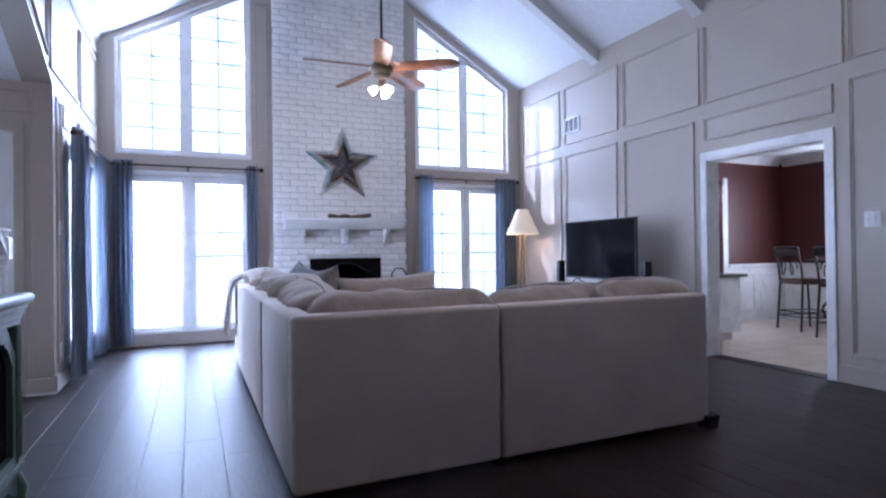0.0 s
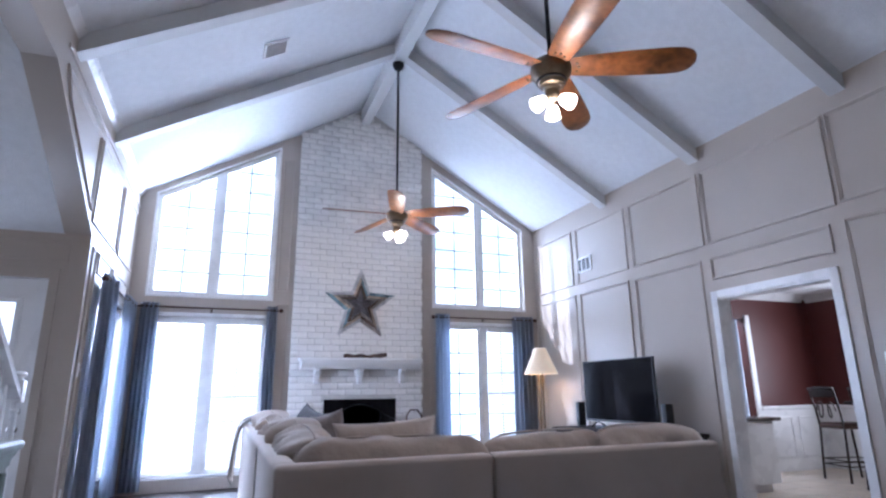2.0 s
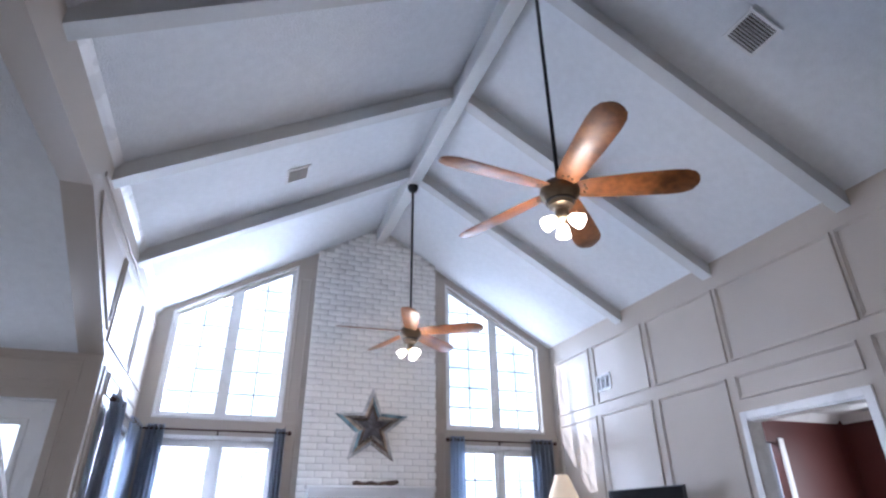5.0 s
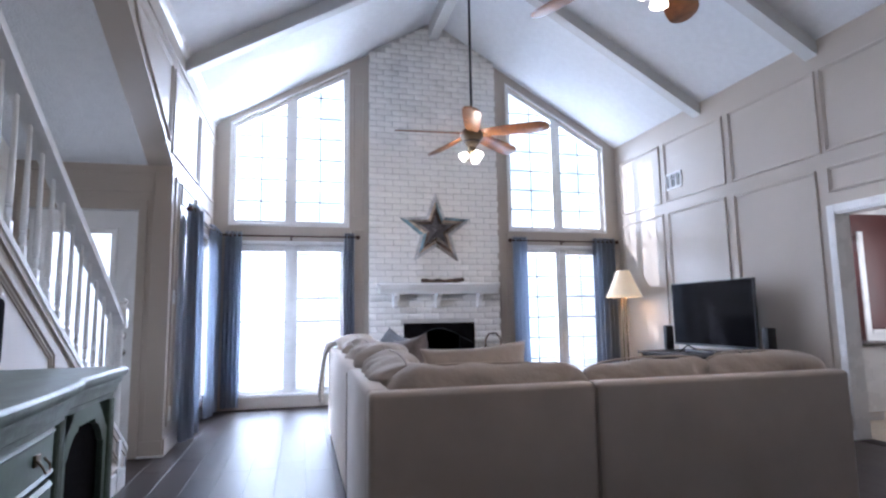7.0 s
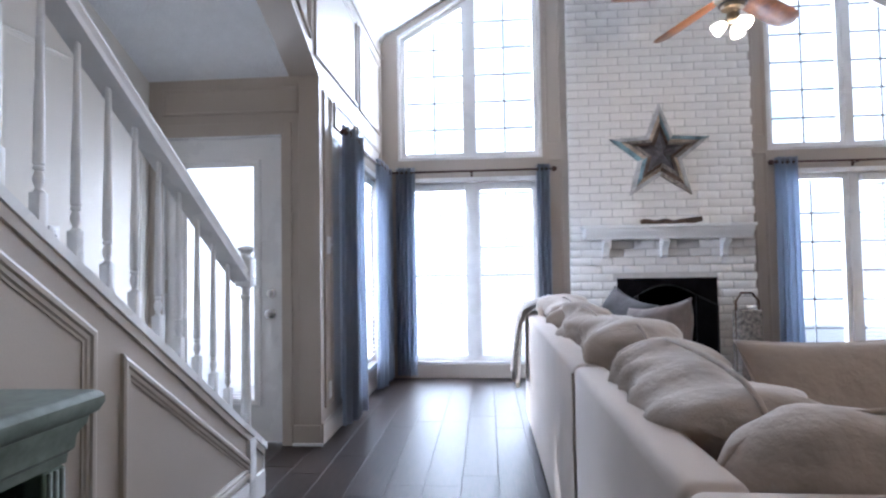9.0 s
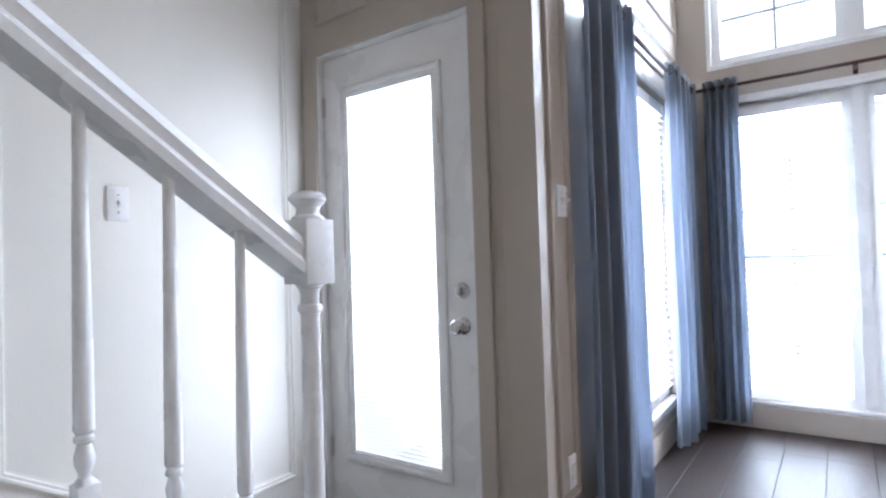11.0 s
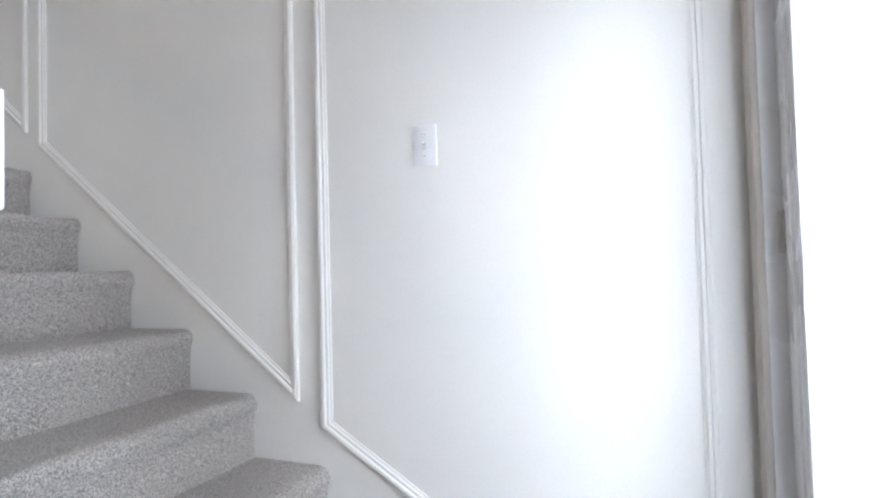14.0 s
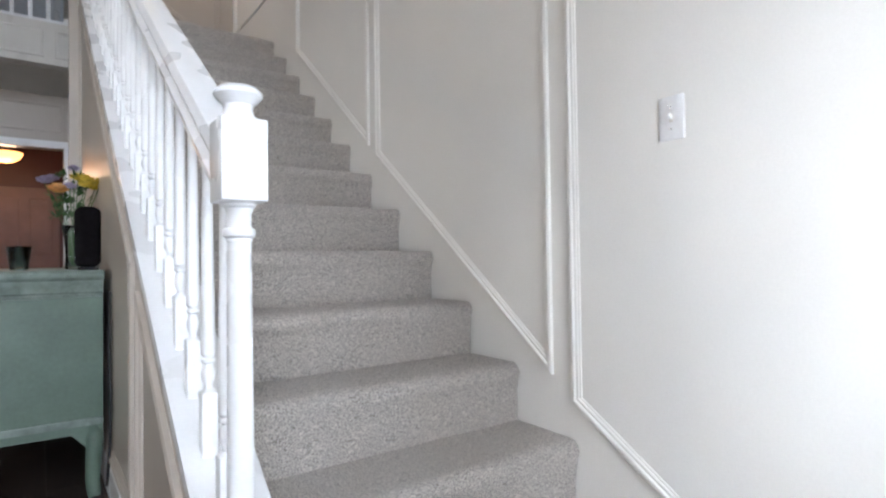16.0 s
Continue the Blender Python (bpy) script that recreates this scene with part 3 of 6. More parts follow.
railing = thing("stair_railing", (-1.0, 3.39, 0.3), "white turned balusters, handrail and newel post on the stairs", "railing")
prof = [(-0.038, 0.0), (0.038, 0.0), (0.041, 0.018), (0.031, 0.032), (0.038, 0.05), (0.030, 0.07), (0.0, 0.077), (-0.030, 0.07), (-0.038, 0.05), (-0.031, 0.032), (-0.041, 0.018)]
hr = bmesh.new()
rings = [[hr.verts.new((-1.015 + px * 1.1, y, rail(y) + pz * 1.1 - 0.034)) for px, pz in prof] for y in (3.352, -0.6)]
for i in range(len(prof)):
    j = (i + 1) % len(prof)
    hr.faces.new((rings[0][i], rings[0][j], rings[1][j], rings[1][i]))
hr.faces.new(rings[0])
hr.faces.new(rings[1][::-1])
part("handrail", hr, WHITE, railing, "", 40)


BX = -1.022


def baluster(y):
    zb, zt = cap(y) + 0.036, rail(y) - 0.028
    sq = 0.12
    bm = box(BX - 0.016, BX + 0.016, y - 0.016, y + 0.016, zb - 0.012, zb + sq, 0.002)
    h = zt - zb - sq
    p = [(0.016, 0), (0.009, 0.008), (0.0085, 0.014), (0.013, 0.026), (0.0145, 0.038), (0.0105, 0.054), (0.009, 0.058), (0.014, 0.062), (0.014, 0.068), (0.010, 0.072), (0.0145, 0.078), (0.0145, 0.084), (0.0138, 0.2), (0.0085, h + 0.012)]
    lathe(p, BX, y, zb + sq, 12, bm)
    return bm


y = 3.226
while y > -0.4:
    part("baluster", baluster(y), WHITE, railing, "", 35)
    y -= 0.136
nw = box(-1.042, -0.967, 3.342, 3.417, 1.062, 1.197, 0.003)
NEWEL = [(0.024, 0), (0.024, 0.04), (0.0215, 0.3), (0.0195, 0.671), (0.021, 0.673), (0.021, 0.677), (0.0255, 0.681), (0.0265, 0.687), (0.0245, 0.693), (0.0195, 0.696), (0.0195, 0.718), (0.0225, 0.724), (0.0225, 0.727), (0.0275, 0.731), (0.0275, 0.734), (0.0315, 0.737), (0.0315, 0.741)]
lathe(NEWEL, -1.0045, 3.3795, 0.325, 28, nw)
lathe([(0.034, 0), (0.033, 0.006), (0.026, 0.011), (0.0235, 0.02), (0.0245, 0.027), (0.034, 0.036), (0.0395, 0.043), (0.0385, 0.049), (0.030, 0.057), (0.014, 0.062)], -1.0045, 3.3795, 1.196, 28, nw)
box(-1.042, -0.967, 3.342, 3.417, 0.0, 0.33, 0.003, nw)
part("newel_post", nw, WHITE, railing, "", 35)

# mouldings on the stair wall
ws = bpy.data.objects["wall_stairs"]
for poly in ([(3.14, 2.33), (4.225, 2.33), (4.225, 0.16), (3.70, 0.16), (3.14, 0.51)],
             [(1.905, 1.487), (3.057, 0.583), (3.057, 2.75), (1.905, 3.3)],
             [(0.88, 2.32), (1.833, 1.55), (1.833, 3.3), (0.88, 3.75)],
             [(-0.5, 2.9), (0.80, 2.9), (0.80, 3.75), (-0.5, 3.75)]):
    part("panel_moulding", moulding(poly, "x", SX, 0.034, 0.016), STAIRWALL, ws)
part("panel_moulding", moulding([(SX + 0.1, 2.75), (-1.2, 3.25), (-1.2, 3.9), (SX + 0.1, 3.9)], "y", -0.6, 0.05, 0.018), WALL, bpy.data.objects["wall_landing"])

# ---------------- back door ----------------
door = thing("door_1", (-1.6, DY, 0), "white back door with a full glass pane and satin knob, closed", "door", kind="structure")
LF = DY + 0.035
D0, D1, DT = -1.996, -1.175, 2.035
leaf = wall_with_holes("y", LF, LF + 0.04, D0, D1, 0.01, DT, [(-1.868, -1.36, 0.265, 1.86)])
part("door_leaf", leaf, WHITE, door)
part("glass_bead", moulding([(-1.896, 0.237), (-1.332, 0.237), (-1.332, 1.888), (-1.896, 1.888)], "y", LF, 0.05, -0.014), WHITE, door)
gp = bmesh.new()
gp.faces.new([gp.verts.new((x, LF + 0.02, z)) for x, z in ((-1.865, 0.265), (-1.363, 0.265), (-1.363, 1.86), (-1.865, 1.86))])
part("pane", gp, GLASS, door, "clear glass").visible_shadow = False
for zs in range(84):
    z = 0.28 + zs * 0.0185
    sb = box(-1.862, -1.365, -0.009, 0.009, -0.0006, 0.0006)
    sb.transform(Matrix.Translation((0, LF + 0.03, z)) @ Matrix.Rotation(radians(28), 4, "X"))
    part("slat", sb, WHITE, door)
part("slider", box(-1.357, -1.341, LF - 0.021, LF - 0.013, 1.56, 1.66, 0.003), WHITE, door)
FR = Matrix.Rotation(radians(90), 4, "X")
for z, prof2, nm in ((0.852, [(0.033, 0), (0.033, 0.006), (0.026, 0.011), (0.013, 0.014), (0.012, 0.03), (0.02, 0.036), (0.028, 0.046), (0.029, 0.056), (0.022, 0.064), (0.009, 0.066)], "knob"),
                     (0.985, [(0.032, 0), (0.032, 0.006), (0.028, 0.014), (0.02, 0.017), (0.012, 0.018)], "deadbolt")):
    kb = lathe(prof2, -1.262, LF, z, 24, None, FR)
    if nm == "deadbolt":
        box(-1.268, -1.256, LF - 0.037, LF - 0.017, z - 0.018, z + 0.018, 0.003, kb)
    part(nm, kb, CHROME, door, "satin nickel " + nm, 40)
for z in (0.28, 1.04, 1.82):
    hg = lathe([(0.006, -0.045), (0.006, 0.045)], -2.0, LF - 0.007, z, 10)
    box(-2.0, -1.984, LF - 0.0025, LF - 0.0005, z - 0.045, z + 0.045, 0, hg)
    part("hinge", hg, TRIM, door)
fr = bmesh.new()
for x0, x1, z0, z1 in ((-1.1735, -1.105, 0, 2.125), (-2.072, -1.9965, 0, 2.125), (-1.9965, -1.1735, 2.042, 2.125)):
    box(x0, x1, DY - 0.018, DY - 0.001, z0, z1, 0.004, fr)
part("door_casing", fr, WALL, door)
jm = bmesh.new()
for x0, x1, z0, z1 in ((-1.1725, -1.1655, 0, 2.045), (-2.0028, -1.997, 0, 2.045), (-1.997, -1.1725, 2.037, 2.0445)):
    box(x0, x1, DY - 0.002, DY + 0.138, z0, z1, 0, jm)
part("jamb", jm, WHITE, door)
# Emissive material: the brightness outdoors is put into glowing backdrop sheets.
BD = bpy.data.materials.new("glowing_backdrop")
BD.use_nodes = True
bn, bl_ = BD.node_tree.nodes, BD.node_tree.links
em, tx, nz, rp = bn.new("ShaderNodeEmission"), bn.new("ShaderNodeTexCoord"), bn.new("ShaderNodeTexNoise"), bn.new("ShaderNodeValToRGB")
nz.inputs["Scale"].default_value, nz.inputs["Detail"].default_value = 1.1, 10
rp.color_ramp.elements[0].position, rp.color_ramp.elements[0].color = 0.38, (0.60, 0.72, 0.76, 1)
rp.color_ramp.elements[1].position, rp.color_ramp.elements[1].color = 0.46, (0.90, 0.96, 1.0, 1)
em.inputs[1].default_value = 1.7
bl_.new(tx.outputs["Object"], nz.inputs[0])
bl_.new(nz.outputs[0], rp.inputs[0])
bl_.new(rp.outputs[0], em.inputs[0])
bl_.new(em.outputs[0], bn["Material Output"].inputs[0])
setting("backdrop", box(-14, 20, 13.0, 13.1, -0.3, 9.6), BD, "glowing sheet standing in for the bright hazy garden and sky beyond the windows", "backdrop")
# Unseen ground, added and kept pale so the lower glass looks bright.
setting("patio_outside", box(-9.0, LX - 0.145, DY + 0.145, FY + 0.199, -0.35, -0.15), MATS.get("pale_fill_ground") or mat("pale_fill_ground", (0.72, 0.71, 0.69), 0.9), "unseen pale ground added outside the back door to brighten its glass", "ground")
setting("backdrop_side", box(-9.2, -9.0, DY + 0.2, 13.0, -0.3, 6.0), BD, "glowing sheet added outside to whiten the back door's glass", "backdrop")
setting("ground_outside", box(-14, 20, FY + 0.2, 13.0, -0.35, -0.15), mat("pale_fill_ground", (0.72, 0.71, 0.69), 0.9), "unseen pale ground added outside the windows to brighten the lower panes", "ground")

# ---------------- kitchen beyond the opening ----------------
KX0, KX1, KY1, KZ = RX + 0.145, 8.3, 4.68, 2.42
setting("floor_kitchen", box(RX + 0.105, KX1, -0.5, 6.0, -0.1, -0.006), GROUT, "cream tiled kitchen floor", "floor")
setting("ceiling_kitchen", box(RX + 0.14, KX1 + 0.1, -0.5, 6.0, KZ, KZ + 0.1), CEIL, "plain white kitchen ceiling", "ceiling")
wk = setting("wall_kitchen_north", wall_with_holes("y", KY1, KY1 + 0.12, RX + 0.14, KX1 + 0.1, 0, KZ, [(6.2, 6.98, -1, 2.03)]), RED, "dark red wall with white wainscot and crown moulding", "wall")
we = setting("wall_kitchen_east", wall_with_holes("x", KX1, KX1 + 0.12, -0.5, KY1, 0, KZ, [(2.0, 3.55, 0.95, 2.0)]), RED, "dark red wall with white wainscot and a window", "wall")
setting("wall_kitchen_south", box(RX + 0.14, KX1, -0.6, -0.5, 0, KZ), RED, "plain dark red wall", "wall")
setting("wall_laundry", box(RX + 0.14, KX1, 5.95, 6.05, 0, KZ), STAIRWALL, "plain pale laundry wall", "wall")
part("wainscot", box(7.06, KX1 - 0.001, KY1 - 0.02, KY1 - 0.001, 0, 0.80), WHITE, wk)
part("wainscot", box(KX1 - 0.02, KX1 - 0.001, -0.5, KY1 - 0.021, 0, 0.80), WHITE, we)
for a, b in ((7.12, 7.6), (7.72, 8.2)):
    part("panel_moulding", moulding([(a, 0.16), (b, 0.16), (b, 0.7), (a, 0.7)], "y", KY1 - 0.02, 0.03, -0.012), WHITE, wk)
part("chair_rail", box(7.06, KX1 - 0.02, KY1 - 0.04, KY1 - 0.001, 0.80, 0.85, 0.008), WHITE, wk)
part("chair_rail", box(KX1 - 0.04, KX1 - 0.001, -0.5, KY1 - 0.041, 0.80, 0.85, 0.008), WHITE, we)
part("crown_moulding", prism([(KY1 - 0.001, 2.31), (KY1 - 0.001, KZ - 0.001), (KY1 - 0.10, KZ - 0.001), (KY1 - 0.02, 2.33)], "x", KX0, KX1 - 0.11), WHITE, wk)
part("crown_moulding", prism([(KX1 - 0.001, 2.31), (KX1 - 0.001, KZ - 0.001), (KX1 - 0.10, KZ - 0.001), (KX1 - 0.02, 2.33)], "y", -0.4, KY1 - 0.001), WHITE, we)
part("door_casing", box(6.98, 7.06, KY1 - 0.025, KY1 - 0.001, 0, 2.08, 0.004), WHITE, wk)

# ---------------- soft shapes ----------------


def pillow(w, h, d, m, seed=0, pinch=0.10, wrinkle=0.012, n=18, power=0.5):
    """A stuffed cushion: w and h across, d thick, with drawn-out corners and soft folds; m places it."""
    bm = bmesh.new()
    grid = {}
    for side in (1, -1):
        for i in range(n + 1):
            for j in range(n + 1):
                u, v = math.sin((i / n - 0.5) * math.pi), math.sin((j / n - 0.5) * math.pi)
                edge = i in (0, n) or j in (0, n)
                if edge and side < 0:
                    grid[side, i, j] = grid[1, i, j]
                    continue
                k = (max(0, 1 - u ** 4) * max(0, 1 - v ** 4)) ** power
                x = w / 2 * u * (1 - pinch * (1 - v * v) * abs(u) ** 3)
                z = h / 2 * v * (1 - pinch * (1 - u * u) * abs(v) ** 3)
                cr = 1 - max(0.0, -pinch) * 2.4 * (u * v) ** 4
                x, z = x * cr, z * cr
                f = noise.noise(Vector((x * 5 + seed * 7.1, z * 5, side * 3.3))) * wrinkle + noise.noise(Vector((x * 14 + seed, z * 9, side))) * wrinkle * 0.45 + noise.noise(Vector((x * 30 + seed, z * 22, side * 2.0))) * wrinkle * 0.16 - abs(noise.noise(Vector((x * 11 + seed * 2.3, z * 6 + x * 3, side * 1.7)))) * wrinkle * 0.55
                sag = noise.noise(Vector((x * 4.5 + seed * 3.7, 0.3, 0.7))) * wrinkle * 0.7 * max(0, v)
                y = side * (d / 2 * k + (0 if edge else f * min(1, k * 1.5)))
                grid[side, i, j] = bm.verts.new((x, y, z + sag))
    for side in (1, -1):
        for i in range(n):
            for j in range(n):
                bm.faces.new([grid[side, a, b] for a, b in ((i, j), (i + 1, j), (i + 1, j + 1), (i, j + 1))])
    bm.transform(m)
    return bm


def piping(w, h, m, pinch=0.10, r=0.006):
    pts = []
    for a, b in (((-1, -1), (1, -1)), ((1, -1), (1, 1)), ((1, 1), (-1, 1)), ((-1, 1), (-1, -1))):
        for k in range(8):
            t = k / 8
            u, v = a[0] + (b[0] - a[0]) * t, a[1] + (b[1] - a[1]) * t
            cr = 1 - max(0.0, -pinch) * 2.4 * (u * v) ** 4
            m1 = m @ Matrix.Scale(cr, 4)
            pts.append(m1 @ Vector((w / 2 * u * (1 - pinch * (1 - v * v) * abs(u) ** 3), 0, h / 2 * v * (1 - pinch * (1 - u * u) * abs(v) ** 3))))
    return tube(pts + pts[:1], r, 6)


def curtain(name, p0, p1, z0, z1, folds, depth, seed, label):
    """A hanging curtain between two plan points, with standing folds that loosen towards the hem."""
    a, b = Vector((*p0, 0)), Vector((*p1, 0))
    d = (b - a).normalized()
    nrm = Vector((-d.y, d.x, 0))
    c = thing(name, ((a + b) / 2 + Vector((0, 0, z0)))[:], label, "curtain", "blue curtains")
    nu, nz = folds * 12, 16
    bm = bmesh.new()
    rows = []
    r = random.Random(seed)
    ph = [r.uniform(-0.5, 0.5) for _ in range(folds + 2)]
    for j in range(nz + 1):
        s = j / nz
        row = []
        for i in range(nu + 1):
            u = i / nu
            k = u * folds
            f = int(min(k, folds - 1))
            amp = depth * (0.85 + 0.3 * math.sin(f * 2.3 + seed)) * (0.8 + 0.25 * (1 - s))
            off = amp * math.sin(2 * math.pi * k + ph[f] * 0.3 * (1 - s)) + 0.02 * (1 - s) * noise.noise(Vector((u * 5, s * 2, seed)))
            spread = 1 + 0.05 * (1 - s)
            pos = a.lerp(b, 0.5 + (u - 0.5) * spread) + nrm * off
            row.append((pos.x, pos.y, z0 + (z1 - z0) * s))
        rows.append(row)
    for t in (0.0, 0.004):
        vs = [[bm.verts.new((x + nrm.x * t, y + nrm.y * t, z)) for x, y, z in row] for row in rows]
        for j in range(nz):
            for i in range(nu):
                bm.faces.new((vs[j][i], vs[j][i + 1], vs[j + 1][i + 1], vs[j + 1][i]))
    part("cloth", bm, CURTAIN, c, "", True)
    for k in range(folds * 2):
        u = (k + 0.5) / (folds * 2)
        pos = a.lerp(b, u)
        g = bmesh.new()
        ring = [(pos + Vector((0, 0, z1 - 0.045)) + (nrm * math.cos(t) + Vector((0, 0, 1)) * math.sin(t)) * 0.024) for t in (2 * math.pi * q / 12 for q in range(13))]
        part("grommet", tube(ring, 0.004, 5, g), BRONZE, c, "dark metal grommet", True)
    return c


def curtain_rod(p0, p1, label, ends=(True, True)):
    r = thing("curtain_rod", p0, label, "curtain rod", "curtain rods")
    part("rod", tube([p0, p1], 0.011, 10), ROD, r, "", True)
    a, b = Vector(p0), Vector(p1)
    d = (b - a).normalized()
    for p, s, on in ((a, -1, ends[0]), (b, 1, ends[1])):
        if on:
            q = p + d * s * 0.03
            fb = bmesh.new()
            bmesh.ops.create_uvsphere(fb, u_segments=14, v_segments=10, radius=0.028, matrix=Matrix.Translation(q))
            part("finial", fb, ROD, r, "", True)
    return r


# ---------------- curtains ----------------
ry = FY - 0.09
curtain_rod((-0.80, ry, 2.14), (0.845, ry, 2.14), "bronze curtain rod with ball finial above the window", (False, True))
curtain_rod((3.03, ry, 2.14), (4.65, ry, 2.14), "bronze curtain rod with ball finials above the window")
curtain_rod((LX + 0.09, 4.65, 2.12), (LX + 0.09, 6.40, 2.12), "bronze curtain rod with ball finial on the side wall", (True, False))
for x in (0.03, 3.82):
    br = thing("rod_bracket", (x, FY, 2.11), "small bronze curtain rod bracket screwed to the wall", "bracket", "rod brackets")
    part("bracket_arm", box(x - 0.008, x + 0.008, ry - 0.006, FY, 2.120, 2.128), ROD, br)
    part("bracket_plate", box(x - 0.012, x + 0.012, FY - 0.006, FY - 0.0005, 2.095, 2.155, 0.002), ROD, br)
curtain("curtain", (0.695, ry), (0.83, ry), 0.10, 2.19, 3, 0.035, 1, "slate-blue grommet curtain drawn back beside the window")
curtain("curtain", (3.04, ry), (3.25, ry), 0.06, 2.19, 4, 0.038, 2, "slate-blue grommet curtain drawn back beside the window")
curtain("curtain", (4.28, ry), (4.64, ry), 0.06, 2.19, 5, 0.038, 3, "slate-blue grommet curtain drawn back near the corner")
curtain("curtain", (-0.76, ry), (-0.56, ry), 0.04, 2.19, 4, 0.036, 4, "slate-blue grommet curtain gathered in the corner")
curtain("curtain", (LX + 0.10, 4.60), (LX + 0.10, 5.12), 0.05, 2.17, 6, 0.05, 5, "slate-blue grommet curtain hanging at the side window")
curtain("curtain", (LX + 0.10, 5.82), (LX + 0.10, 6.40), 0.04, 2.17, 7, 0.038, 6, "slate-blue grommet curtain gathered in the corner")

# ---------------- sectional sofa ----------------
SX0, SX1, SY0, SY1, ST = 0.448, 2.90, 1.49, 5.00, 0.807
sofa = thing("sectional_sofa", (0.9, 1.9, 0), "large beige linen corner sofa with loose back cushions", "sofa")


def back_panel(x0, x1, y0, y1):
    return box(x0, x1, y0, y1, 0.04, ST, 0.026, None, 4)


SEAM, SEAM_Y = 1.467, 2.62
part("back_panel", back_panel(SX0, SEAM - 0.0005, SY0, SY0 + 0.11), FABRIC, sofa, "", 50)
part("back_panel", back_panel(SEAM + 0.0005, SX1, SY0, SY0 + 0.11), FABRIC, sofa, "", 50)
part("back_panel", back_panel(SX0, SX0 + 0.11, SY0 + 0.111, SEAM_Y - 0.0005), FABRIC, sofa, "", 50)
part("back_panel", back_panel(SX0, SX0 + 0.11, SEAM_Y + 0.0005, SY1), FABRIC, sofa, "", 50)
part("seam_welt", tube([(SEAM, SY0 + 0.0, 0.07), (SEAM, SY0 - 0.002, 0.78), (SEAM, SY0 + 0.05, ST)], 0.005, 6), CUSHION, sofa, "", True)
part("seam_welt", tube([(SX0, SEAM_Y, 0.07), (SX0 - 0.002, SEAM_Y, 0.78), (SX0 + 0.05, SEAM_Y, ST)], 0.005, 6), CUSHION, sofa, "", True)
part("seat_base", box(SX0 + 0.112, SX1, SY0 + 0.112, SY0 + 0.98, 0.06, 0.30, 0.02), FABRIC, sofa, "", 50)
part("seat_base", box(SX0 + 0.112, SX0 + 0.98, SY0 + 0.981, SY1, 0.06, 0.30, 0.02), FABRIC, sofa, "", 50)
for x0, x1, y0, y1 in ((1.46, 2.2, 1.68, 2.47), (2.22, 2.95, 1.68, 2.47), (0.67, 1.44, 1.68, 2.47), (0.67, 1.45, 2.49, 3.3), (0.67, 1.45, 3.32, 4.15), (0.67, 1.45, 4.17, 4.98)):
    part("seat_cushion", box(x0, x1, y0, y1, 0.30, 0.45, 0.045, None, 4), FABRIC, sofa, "", 60)
arm = prism([(-0.02, 0.06), (0.11, 0.06), (0.11, 0.44), (0.135, 0.49), (0.13, 0.55), (0.085, 0.595), (0.03, 0.59), (-0.02, 0.56)], "y", SY0 + 0.12, SY0 + 0.99)
arm.transform(Matrix.Translation((SX1, 0, 0)))
part("arm", arm, FABRIC, sofa, "", 50)
arm = prism([(-0.02, 0.06), (0.11, 0.06), (0.11, 0.44), (0.135, 0.49), (0.13, 0.55), (0.085, 0.595), (0.03, 0.59), (-0.02, 0.56)], "x", SX0 + 0.12, SX0 + 0.99)
arm.transform(Matrix.Translation((0, SY1, 0)))
part("arm", arm, FABRIC, sofa, "", 50)
for x, y in ((2.90, 1.50), (0.55, 1.57), (0.55, 5.0), (1.38, 5.0), (2.88, 2.36), (1.5, 1.56)):
    part("foot", prism([(x - 0.04, 0), (x + 0.03, 0), (x + 0.05, 0.075), (x - 0.05, 0.075)], "y", y - 0.04, y + 0.04), ESPRESSO, sofa, "dark wood foot")
T = Matrix.Translation
RX4 = lambda a: Matrix.Rotation(radians(a), 4, "X")
RZ4 = lambda a: Matrix.Rotation(radians(a), 4, "Z")
RY4 = lambda a: Matrix.Rotation(radians(a), 4, "Y")
for i, (x, w, h, tz) in enumerate(((1.04, 0.98, 0.46, 0.70), (1.88, 0.74, 0.46, 0.70), (2.56, 0.76, 0.47, 0.705))):
    m = T((x, SY0 + 0.225, tz - 0.05)) @ RX4(3) @ RY4((1.2, -0.8, 1.5)[i])
    c = part("back_cushion", pillow(w, h, 0.26, m, i + 1, -0.05, 0.05, 34, 0.45), CUSHION, sofa, "", True)
    part("piping", piping(w, h, m, -0.05), CUSHION, c, "", True)
for i, (y, w) in enumerate(((2.15, 0.72), (2.85, 0.7), (3.58, 0.74), (4.35, 0.74))):
    m = T((SX0 + 0.23, y, 0.69 + 0.012 * (i % 2))) @ RZ4(-90) @ RX4(3) @ RY4((2, -1.5, 1, -1)[i])
    c = part("back_cushion", pillow(w, 0.45, 0.29, m, i + 11, -0.05, 0.10, 40, 0.42), CUSHION, sofa, "", True)
    part("piping", piping(w, 0.45, m, -0.05), CUSHION, c, "", True)


def throw_pillow(w, h, m, seed, material, label):
    t = thing("throw_pillow", m.translation[:], label, "pillow", "sofa pillows")
    b = part("pillow_body", pillow(w, h, 0.17, m, seed, 0.12, 0.018, 18, 0.5), material, t, "", True)
    part("piping", piping(w, h, m, 0.12, 0.005), material, b, "", True)
    return t


throw_pillow(0.64, 0.38, T((1.166, 2.28, 0.755)) @ RX4(-14) @ RY4(-3), 31, CUSHION, "taupe linen lumbar pillow leaning on the sofa back")
throw_pillow(0.46, 0.46, T((0.93, 4.02, 0.75)) @ RZ4(-70) @ RX4(-18) @ RY4(12), 32, GREYPILLOW, "dark grey square pillow leaning on the sofa back")
